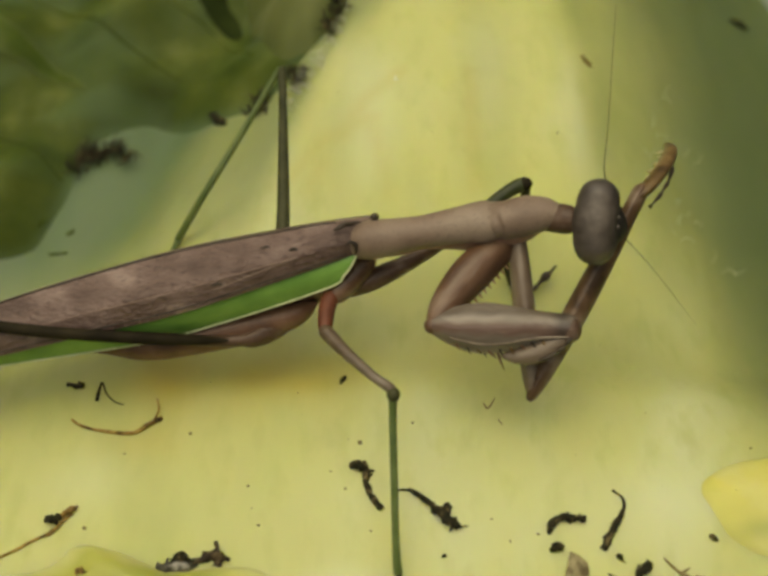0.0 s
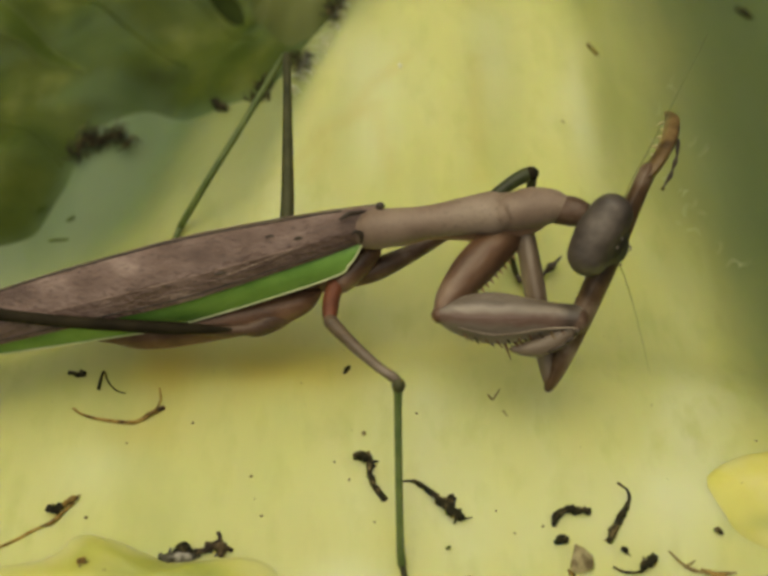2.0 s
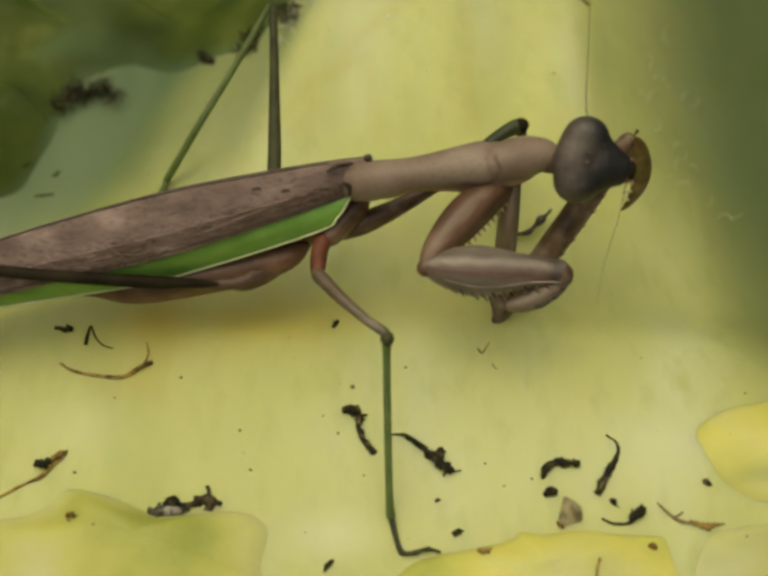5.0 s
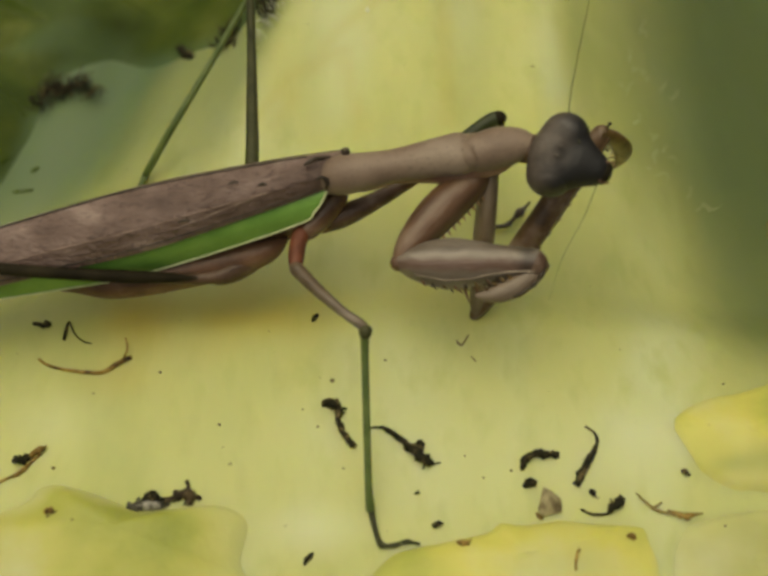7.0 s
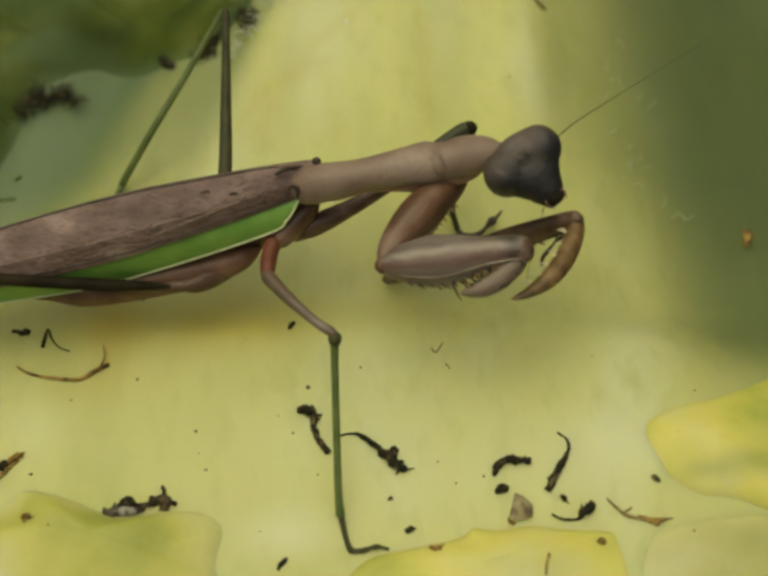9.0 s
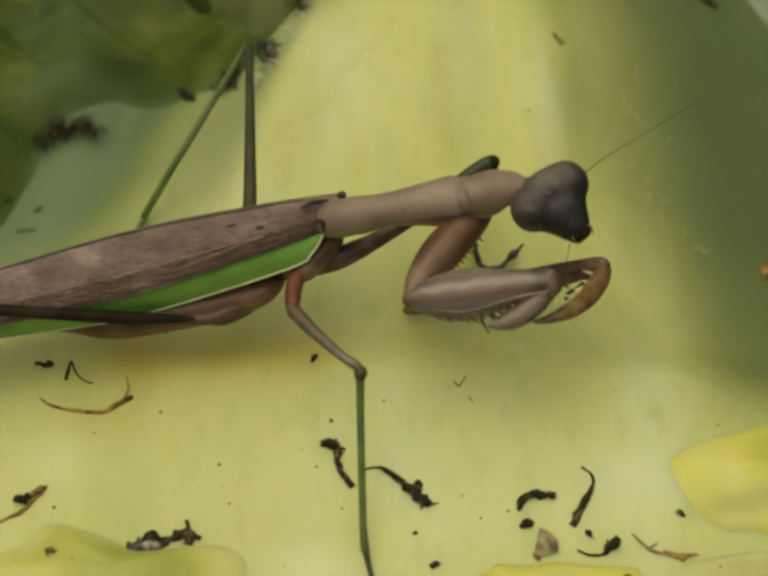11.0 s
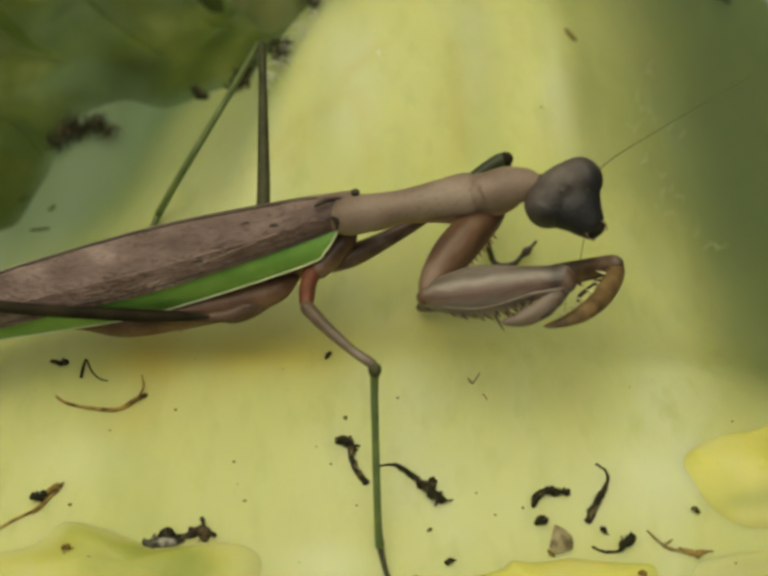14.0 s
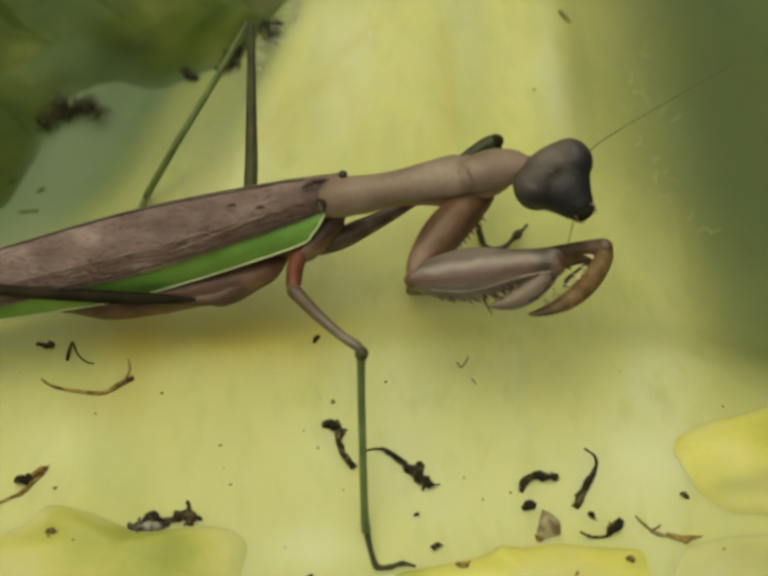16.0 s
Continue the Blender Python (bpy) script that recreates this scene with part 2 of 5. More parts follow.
EYE = material("compound_eye", [(0.32, (0.052, 0.040, 0.031)), (0.7, (0.125, 0.100, 0.080))], 0.4, 6, 0.48, 0.2, 3, spec=0.5)
add_tone(EYE, (0.012, 0.010, 0.008), soft=0.0)
EYE.node_tree.nodes["Principled BSDF"].inputs["Coat Weight"].default_value = 0.25
EYE.node_tree.nodes["Principled BSDF"].inputs["Coat Roughness"].default_value = 0.12
TIBIA_GREEN = material("green_leg_chitin", [(0.3, (0.06, 0.095, 0.018)), (0.7, (0.13, 0.17, 0.045))], 0.3, 5, 0.42, 0.2, 2.2)
OLIVE = material("olive_leg_chitin", [(0.3, (0.024, 0.027, 0.008)), (0.7, (0.066, 0.066, 0.024))], 0.3, 5, 0.55, 0.3, 2.2, spec=0.25)
DARK_AMBER = material("dark_amber_chitin", [(0.34, (0.045, 0.024, 0.010)), (0.52, (0.105, 0.060, 0.028)), (0.7, (0.21, 0.15, 0.10))], 0.35, 8, 0.36, 0.25, 2.2)
DARK_OLIVE = material("dark_olive_chitin", [(0.3, (0.020, 0.026, 0.008)), (0.7, (0.055, 0.066, 0.02))], 0.3, 5, 0.42, 0.2, 2.2)
AMBER = material("amber_tibia_chitin", [(0.36, (0.055, 0.031, 0.009)), (0.52, (0.145, 0.088, 0.027)), (0.7, (0.24, 0.16, 0.065))], 0.4, 7, 0.33, 0.2, 2.2)
PALE_RIDGE = material("pale_femur_edge", [(0.32, (0.11, 0.078, 0.052)), (0.52, (0.20, 0.155, 0.11)), (0.68, (0.33, 0.27, 0.20))], 0.5, 5, 0.4, 0.2, 2.2)
TOOTH = material("orange_brown_tooth", [(0.3, (0.20, 0.11, 0.05)), (0.7, (0.36, 0.24, 0.13))], 0.6, 3, 0.4, 0.0, 2)
SPINE = material("pale_spine", [(0.3, (0.48, 0.42, 0.20)), (0.7, (0.66, 0.60, 0.36))], 0.6, 3, 0.4, 0.0, 2)


# ---- helpers for the meshes; all sizes in millimetres ----
def part(name, bm, mat, parent=None, label=""):
    me = bpy.data.meshes.new(name)
    bmesh.ops.recalc_face_normals(bm, faces=bm.faces)
    bm.to_mesh(me)
    bm.free()
    me.materials.append(mat)
    me.shade_smooth()
    ob = new(name, me)
    ob.parent = parent
    return tagged(ob, label)


def smooth(a, b, x):
    x = min(1.0, max(0.0, (x - a) / (b - a)))
    return x * x * (3 - 2 * x)


def spline(pts, n, closed=False):
    """n points of a Catmull-Rom curve through pts (tuples of any length)."""
    p = [np.array(q, float) for q in pts]
    m = len(p)
    out = []
    for i in range(n):
        s = i * m / n if closed else i * (m - 1) / (n - 1)
        k = min(int(s), m - 1 if closed else m - 2)
        u = s - k
        if closed:
            a, b, c, d = p[(k - 1) % m], p[k % m], p[(k + 1) % m], p[(k + 2) % m]
        else:
            a, b, c, d = p[max(k - 1, 0)], p[k], p[k + 1], p[min(k + 2, m - 1)]
        out.append(0.5 * (2 * b + (c - a) * u + (2 * a - 5 * b + 4 * c - d) * u * u + (3 * b - a - 3 * c + d) * u ** 3))
    return out


def tube(bm, pts, n=24, seg=10, up=(0, 0, 1), wobble=0.0, keel=0.0, craggy=False):
    """A closed loft. pts: x, y, z, half width, half height of an oval section."""
    cur = spline([(*q, q[3]) if len(q) == 4 else q for q in pts], n)
    rings = []
    for i, q in enumerate(cur):
        a, b = cur[max(i - 1, 0)][:3], cur[min(i + 1, n - 1)][:3]
        d = Vector(b - a).normalized()
        side = d.cross(Vector(up))
        side = side.normalized() if side.length > 1e-4 else Vector((1, 0, 0))
        top = side.cross(d).normalized()
        ring = []
        for k in range(seg):
            w = 2 * math.pi * k / seg
            g = 1 + wobble * (noise.noise(Vector((*q[:3],)) * 0.9 + 1.6 * Vector((math.cos(w), math.sin(w), 0.3))) + (0.8 * noise.noise(Vector((*q[:3],)) * 3.1 + 2.2 * Vector((math.cos(w), math.sin(w), 0.7))) if craggy else 0))
            v = Vector(q[:3]) + side * math.cos(w) * abs(math.cos(w)) ** keel * max(q[3], 0.01) * g + top * math.sin(w) * max(q[4], 0.01) * g
            ring.append(bm.verts.new(v * MM))
        rings.append(ring)
    for a, b in zip(rings, rings[1:]):
        for k in range(seg):
            bm.faces.new((a[k], a[(k + 1) % seg], b[(k + 1) % seg], b[k]))
    bm.faces.new(rings[0]), bm.faces.new(rings[-1][::-1])
    return bm


def ball(bm, c, r, u=16, v=10, shape=None):
    s = bmesh.ops.create_uvsphere(bm, u_segments=u, v_segments=v, radius=1.0)
    for w in s["verts"]:
        p = Vector(w.co)
        if shape:
            p = shape(p)
        w.co = Vector((c[0] + p.x * r[0], c[1] + p.y * r[1], c[2] + p.z * r[2])) * MM
    return bm


def sheet(bm, a_line, b_line, bulge, n=60, m=14, thick=0.35, toward=(0, -0.5, 0.87), crease=0.0):
    """A thin curved sheet between two lines, arched by bulge."""
    a, b, out = spline(a_line, n), spline(b_line, n), Vector(toward).normalized()
    for side in (0, 1):
        grid = []
        for i in range(n):
            row = []
            for j in range(m):
                s = j / (m - 1)
                p = Vector(a[i][:3]).lerp(Vector(b[i][:3]), s)
                wide = (Vector(a[i][:3]) - Vector(b[i][:3])).length
                p += out * (bulge * wide * math.sin(math.pi * s) + crease * wide * max(0.0, 1 - abs(s - 0.66) / 0.32) - side * thick)
                row.append(bm.verts.new(p * MM))
            grid.append(row)
        for i in range(n - 1):
            for j in range(m - 1):
                bm.faces.new((grid[i][j], grid[i + 1][j], grid[i + 1][j + 1], grid[i][j + 1]))
        if side == 0:
            first = grid
    for i in range(n - 1):
        for j in (0, m - 1):
            bm.faces.new((first[i][j], first[i + 1][j], grid[i + 1][j], grid[i][j]))
    for i in (0, n - 1):
        for j in range(m - 1):
            bm.faces.new((first[i][j], first[i][j + 1], grid[i][j + 1], grid[i][j]))
    return bm


# ---- ground and the large leaf ----
def height(x, y):
    """The upper face of the large leaf: a broad fold that falls away on both sides."""
    d = (x + 28) * -0.914 + (y - 11) * 0.406
    z = -17 * smooth(-3, 24, d) * smooth(-12, 12, y)
    z -= 37 * smooth(8, 104, x + 0.06 * y) * smooth(-30, 26, y)
    z -= 2.75 * smooth(-8.6, -0.8, y) * (1 - smooth(1.5, 18, y)) * smooth(-45, -20, x)
    z += 0.5 * math.exp(-((x + 0.06 * y - 27) / 6) ** 2) * smooth(-12, 12, y)
    z += 0.65 * math.sin(x * 0.36 + 0.5 * math.sin(y * 0.11)) * smooth(4, 25, y) * (1 - smooth(24, 36, x))
    z += 0.35 * math.sin(x * 0.13 + y * 0.05) + 0.3 * math.sin(y * 0.17 - x * 0.04) + 0.08 * math.sin(x * 0.7 + 1.3 * math.sin(y * 0.3))
    return z


def on_leaf(x, y, lift=0.0):
    return (x, y, max([height(x, y)] + [f(x, y) for f in LOBE_TOPS]) + lift)


def make_ground():
    bm = bmesh.new()
    n, rings = 64, []
    radii = [0.02 * 1.32 ** k for k in range(44)]
    for r in radii:
        ring = []
        for k in range(n):
            a = 2 * math.pi * k / n
            x, y = r * math.cos(a), r * math.sin(a)
            z = -0.09 + (0.012 * noise.noise(Vector((x * 9, y * 9, 0))) if r < 40 else 0)
            ring.append(bm.verts.new((x, y, z)))
        rings.append(ring)
    for a, b in zip(rings, rings[1:]):
        for k in range(n):
            bm.faces.new((a[k], a[(k + 1) % n], b[(k + 1) % n], b[k]))
    bm.faces.new(rings[0])
    tagged(part("ground", bm, SOIL), "dark crumbly garden soil under the leaves", "ground", kind="structure")


def make_leaf():
    leaf = tagged(new("large_leaf"), "large pale yellow leaf with soft folds and green flanks", "leaf")
    bm = bmesh.new()
    nx, ny, x0, x1, y0, y1 = 190, 170, -110.0, 105.0, -75.0, 120.0
    grids = []
    for side in (0, 1):
        g = []
        for i in range(nx):
            row = []
            for j in range(ny):
                u, v = i / (nx - 1), j / (ny - 1)
                x, y = x0 + (x1 - x0) * u, y0 + (y1 - y0) * v
                e = 1 + 0.05 * noise.noise(Vector((x * 0.04, y * 0.04, 9)))
                x, y = x * e, y * e
                rim = max(abs(u - 0.5), abs(v - 0.5)) * 2
                z = height(x, y) - side * 0.7 - 16 * smooth(0.72, 1.0, rim) ** 2
                row.append(bm.verts.new(Vector((x, y, z)) * MM))
            g.append(row)
        for i in range(nx - 1):
            for j in range(ny - 1):
                bm.faces.new((g[i][j], g[i + 1][j], g[i + 1][j + 1], g[i][j + 1]))
        grids.append(g)
    a, b = grids
    for i in range(nx - 1):
        for j in (0, ny - 1):
            bm.faces.new((a[i][j], a[i + 1][j], b[i + 1][j], b[i][j]))
    for j in range(ny - 1):
        for i in (0, nx - 1):
            bm.faces.new((a[i][j], a[i][j + 1], b[i][j + 1], b[i][j]))
    blade = part("blade", bm, LEAF, leaf)
    for layer in ("tone", "green", "pale_highlight", "shade_stain"):
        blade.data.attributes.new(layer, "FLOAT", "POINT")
    att, green, pale_highlight, shade_stain = (blade.data.attributes[k] for k in ("tone", "green", "pale_highlight", "shade_stain"))
    # pale patches; those along the ridges and by the tip paint highlights
    pale = (((28.5, -21.5), 5.5, 3.4, 0.9), ((24.0, -26.0), 7, 3, 0.3), ((23.2, 35.9), 2.0, 14, 0.6), ((11.4, 42.0), 3.0, 12, 0.5), ((-7.4, -31.8), 4.5, 2.6, 0.9), ((-36.0, -19.6), 5, 4, 0.45), ((-5.5, 29.9), 4, 9, 0.6), ((-5.7, 41.5), 5, 8, 0.6), ((5, -23), 30, 8, 0.28))
    # shadow tint painted under the body, and two faint stains nearer the front
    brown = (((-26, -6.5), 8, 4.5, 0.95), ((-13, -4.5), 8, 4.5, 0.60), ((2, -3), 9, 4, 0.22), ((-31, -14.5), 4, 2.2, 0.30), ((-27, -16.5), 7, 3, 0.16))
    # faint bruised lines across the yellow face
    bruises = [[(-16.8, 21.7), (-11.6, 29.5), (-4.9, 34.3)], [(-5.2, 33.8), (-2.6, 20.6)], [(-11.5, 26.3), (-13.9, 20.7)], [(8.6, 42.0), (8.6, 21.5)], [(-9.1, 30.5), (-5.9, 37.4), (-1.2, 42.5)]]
    for v in blade.data.vertices:
        x, y = v.co.x / MM, v.co.y / MM
        # flank green, deepened by painted shade where the leaf slopes away
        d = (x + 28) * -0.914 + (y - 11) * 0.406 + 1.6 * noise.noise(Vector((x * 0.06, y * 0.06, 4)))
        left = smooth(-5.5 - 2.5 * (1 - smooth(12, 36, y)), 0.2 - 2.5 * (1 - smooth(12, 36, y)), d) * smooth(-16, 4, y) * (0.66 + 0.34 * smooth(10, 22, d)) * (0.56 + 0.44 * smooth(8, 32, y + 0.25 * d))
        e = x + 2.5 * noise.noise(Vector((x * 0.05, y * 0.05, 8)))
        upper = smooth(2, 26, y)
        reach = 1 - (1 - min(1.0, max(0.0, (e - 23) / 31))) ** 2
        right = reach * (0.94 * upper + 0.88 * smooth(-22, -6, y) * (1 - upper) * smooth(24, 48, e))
        # soft band of shade painted across the lower right
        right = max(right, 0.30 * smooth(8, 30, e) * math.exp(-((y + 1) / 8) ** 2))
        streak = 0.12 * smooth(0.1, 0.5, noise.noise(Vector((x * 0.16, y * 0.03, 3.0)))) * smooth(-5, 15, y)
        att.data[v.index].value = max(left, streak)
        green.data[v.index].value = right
        pale_highlight.data[v.index].value = min(1.0, sum(k * math.exp(-((x - c[0]) / a) ** 2 - ((y - c[1]) / b) ** 2) for c, a, b, k in pale))
        browned = sum(k * math.exp(-((x - c[0]) / a) ** 2 - ((y - c[1]) / b) ** 2) for c, a, b, k in brown) * (0.8 + 0.5 * noise.noise(Vector((x * 0.15, y * 0.2, 5))))
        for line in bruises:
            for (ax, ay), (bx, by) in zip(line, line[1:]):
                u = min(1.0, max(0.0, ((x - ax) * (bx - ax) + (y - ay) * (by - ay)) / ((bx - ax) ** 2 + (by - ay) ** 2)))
                browned = max(browned, 0.22 * math.exp(-((x - ax - u * (bx - ax)) ** 2 + (y - ay - u * (by - ay)) ** 2) / 1.2))
        shade_stain.data[v.index].value = min(0.9, max(0.0, browned))
    bm = bmesh.new()
    tube(bm, [(0, 118, -22, 3), (0, 60, -16, 3.5), (-4, 0, -22, 4), (-10, -60, -60, 5), (-12, -90, -92, 6)], 30, 12)
    part("stalk", bm, GREEN_LEAF, leaf, "thick green leaf stalk")
    return leaf


LOBE_TOPS = []


def lobe(name, outline, mat, dome, lift, label, category="leaf", group="", ripple=1.0, seed=0.0, base=None, rim=0.9, wide=0.3, green=(), sink=0.5):
    """A leaf lobe that lies on the large leaf; its margin fades to the leaf's colour. outline: plan points; green: patches."""
    base = base or height
    bm = bmesh.new()
    n, rings = 96, 16
    edge = spline(outline, n, True)
    cx, cy = np.mean([e[0] for e in edge]), np.mean([e[1] for e in edge])
    def top(x, y):
        a = math.atan2(y - cy, x - cx)
        e = min(edge, key=lambda e: abs((math.atan2(e[1] - cy, e[0] - cx) - a + math.pi) % (2 * math.pi) - math.pi))
        s = min(1.0, math.hypot(x - cx, y - cy) / math.hypot(e[0] - cx, e[1] - cy))
        return base(x, y) + lift * (1 - smooth(0.7, 1.0, s)) + dome * (1 - s ** 2) ** 1.4 + ripple * noise.noise(Vector((x * 0.09, y * 0.09, seed))) * (1 - s ** 4)
    LOBE_TOPS.append(top)
    prev, fade = None, [0.0]
    centre = bm.verts.new(Vector((cx, cy, base(cx, cy) + lift + dome)) * MM)
    for k in range(1, rings + 2):
        ring = []
        s = min(1.0, k / rings)
        for i in range(n):
            w = 1 + 0.03 * noise.noise(Vector((edge[i][0] * 0.3, edge[i][1] * 0.3, seed)))
            x, y = cx + (edge[i][0] - cx) * s * w, cy + (edge[i][1] - cy) * s * w
            z = base(x, y) + lift * (1 - smooth(0.7, 1.0, s)) + dome * (1 - s ** 2) ** 1.4
            z += ripple * noise.noise(Vector((x * 0.09, y * 0.09, seed))) * (1 - s ** 4)
            z -= sink * smooth(0.8, 1.0, s)
            if k > rings:
                z = base(x, y) - 1.2
            ring.append(bm.verts.new(Vector((x, y, z)) * MM))
            fade.append(rim * smooth(1 - wide * (1 + 0.6 * noise.noise(Vector((x * 0.25, y * 0.25, seed)))), 1.0, s))
        for i in range(n):
            j = (i + 1) % n
            bm.faces.new((centre, ring[i], ring[j]) if prev is None else (prev[i], ring[i], ring[j], prev[j]))
        prev = ring
    bm.faces.new(prev)
    ob = tagged(part(name, bm, mat), label, category, group)
    for layer in ("rim", "green"):
        ob.data.attributes.new(layer, "FLOAT", "POINT")
    edges, patches = ob.data.attributes["rim"], ob.data.attributes["green"]
    for k in range(len(fade)):
        edges.data[k].value = fade[k]
    for v in ob.data.vertices:
        x, y = v.co.x / MM, v.co.y / MM
        patches.data[v.index].value = min(1.0, sum(k * math.exp(-((x - cx) / a) ** 2 - ((y - cy) / b) ** 2) for cx, cy, a, b, k in green))
    return ob


GREEN_EDGE = [(-3.0, 101.4), (-8.0, 56.7), (-10.2, 49.1), (-13.7, 42.7), (-18.5, 37.0), (-24.4, 36.7), (-30.9, 39.8), (-41.3, 44.3), (-47.3, 40.5), (-48.8, 30.5), (-53.0, 21.5), (-89.0, 9.0)]


def green_inside(x, y):
    """How far a plan point lies inside the green leaf's edge (negative outside)."""
    best, p = 1e9, Vector((x, y))
    sign = 1
    for a, b in zip(GREEN_EDGE, GREEN_EDGE[1:]):
        a, b = Vector(a), Vector(b)
        e = b - a
        u = min(1.0, max(0.0, (p - a).dot(e) / e.dot(e)))
        q = p - a - e * u
        if q.length < best:
            best, sign = q.length, (1 if e.x * (p.y - a.y) - e.y * (p.x - a.x) < 0 else -1)
    return best * sign


def green_height(x, y):
    d = green_inside(x, y)
    lumps = 2.0 + 4.5 * noise.noise(Vector((x * 0.05, y * 0.06, 2.3))) + 1.5 * noise.noise(Vector((x * 0.12, y * 0.13, 5.1)))
    return height(x, y) - 1.2 + 3.4 * smooth(-1, 11, d) + max(lumps, -1.2) * smooth(0, 12, d)


def make_green_leaf():
    leaf = tagged(new("green_leaf"), "large olive green lumpy leaf in the shade", "leaf", "green leaves behind the yellow one")
    bm = bmesh.new()
    n, x0, x1, y0, y1 = 120, -105.0, 2.0, -4.0, 112.0
    grid, ins = {}, {}
    for i in range(n):
        for j in range(n):
            x, y = x0 + (x1 - x0) * i / (n - 1), y0 + (y1 - y0) * j / (n - 1)
            ins[i, j] = green_inside(x, y)
            if ins[i, j] > -2.5:
                grid[i, j] = bm.verts.new(Vector((x, y, green_height(x, y))) * MM)
    for i in range(n - 1):
        for j in range(n - 1):
            q = [(i, j), (i + 1, j), (i + 1, j + 1), (i, j + 1)]
            if all(k in grid for k in q):
                bm.faces.new([grid[k] for k in q])
    low = bmesh.ops.extrude_face_region(bm, geom=bm.faces[:])
    for v in low["geom"]:
        if isinstance(v, bmesh.types.BMVert):
            v.co.z -= 0.5 * MM
    blade = part("blade", bm, GREEN_LEAF, leaf)
    att = blade.data.attributes.new("tone", "FLOAT", "POINT")
    for v in blade.data.vertices:
        x, y = v.co.x / MM, v.co.y / MM
        d = green_inside(x, y) + 2.5 * noise.noise(Vector((x * 0.1, y * 0.1, 6)))
        att.data[v.index].value = min(1.0, 1 - smooth(0.5, 5.5, d) * (1 - 0.22 * smooth(-0.1, 0.45, noise.noise(Vector((x * 0.07, y * 0.09, 7)))))) * smooth(-14, -22, x) + 0.30 * smooth(0.15, 0.5, noise.noise(Vector((x * 0.045 + y * 0.03, y * 0.13 - x * 0.06, 1.2))))
    for pts in ([(-82.5, 78.3), (-59.5, 71.4), (-46.7, 62.1), (-35.6, 53.6)], [(-57.6, 89.4), (-43.5, 74.0), (-32.6, 65.4), (-23.8, 52.9)], [(-78.7, 41.9), (-68.8, 44.1), (-58.9, 40.8), (-52.6, 35.0)]):
        line = [(x, y, green_height(x, y) - 0.05, 0.28) for x, y in spline(pts, 14)]
        part("vein", tube(bmesh.new(), line, 40, 8), GREEN_LEAF, leaf)
    return leaf


make_ground()
large_leaf = make_leaf()
make_green_leaf()
lobe("green_leaf", [(-72.0, 69.0), (-66.0, 66.0), (-61.0, 61.5), (-56.0, 56.5), (-50.2, 51.4), (-50.5, 50.6), (-57.1, 53.8), (-62.3, 57.0), (-68.0, 59.5)], DARK_GREEN, 0.5, 0.2, "dark green leaf edge among paler leaves", group="green leaves behind the yellow one", ripple=0.3, seed=4, base=green_height, wide=0.7)
# added dark sheet in place of the shaded gap beside the leaf tip
lobe("green_leaf", [(-40.5, 82.0), (-30.5, 79.0), (-30.2, 71.0), (-27.6, 67.2), (-26.6, 62.6), (-28.4, 62.8), (-31.4, 65.3), (-34.5, 69.3)], GAP_SHADE, 0.4, 0.1, "very dark green sheet painted as the shade between leaf edges", group="green leaves behind the yellow one", ripple=0.2, seed=8, base=green_height, rim=0.0)
lobe("green_leaf", [(-30.1, 95.2), (-8.0, 97.4), (-8.4, 57.5), (-10.8, 50.5), (-14.5, 46.2), (-19.5, 47.5), (-24.4, 58.5), (-27.2, 68.0)], PALE_GREEN, 3.0, 1.2, "pale olive green leaf tip in the shade", group="green leaves behind the yellow one", ripple=0.8, seed=3, base=green_height, rim=0.6, wide=0.2)
FRONT = "yellow leaves at the front"
lobe("yellow_leaf", [(-55.3, -33.7), (-40.6, -29.2), (-37.9, -26.8), (-35.6, -26.5), (-31.4, -27.6), (-26.5, -29.4), (-23.2, -29.6), (-18.4, -29.0), (-14.8, -29.3), (-13.0, -30.6), (-12.6, -32.6), (-13.5, -35.4), (-14.5, -42.0), (-51.8, -47.6)], YELLOW_GREEN, 2.3, 0.1, "yellow-green leaf lobe lying on the large leaf", group=FRONT, seed=5, rim=1.0, wide=0.5, green=((-28, -31, 5, 2.2, 0.5), (-14, -31.5, 2.0, 4, 0.55), (-36, -28.5, 4, 1.4, 0.35)))
lobe("yellow_leaf", [(28.6, -36.7), (30.1, -32.0), (31.8, -30.8), (37.2, -29.6), (47.9, -29.1), (54.7, -33.0), (49.1, -45.3), (29.4, -47.6)], PALE_YELLOW, 1.0, 0.1, "pale whitish yellow leaf lobe on the large leaf", group=FRONT, seed=12, ripple=0.5, wide=0.5)
lobe("yellow_leaf", [(-3.2, -38.1), (-0.6, -34.6), (2.4, -33.5), (7.0, -32.6), (10.5, -31.9), (11.9, -30.9), (14.6, -31.2), (18.4, -30.7), (22.9, -31.2), (27.5, -31.1), (29.4, -31.6), (29.8, -34.2), (29.6, -40.0), (24.6, -47.6), (-2.1, -47.5)], YELLOW, 1.5, 0.3, "bright yellow leaf lobe lying on the large leaf", group=FRONT, seed=6, rim=0.3, wide=0.12, green=((1.0, -36.5, 4, 3, 0.35), (17, -36, 6, 3, 0.3)))
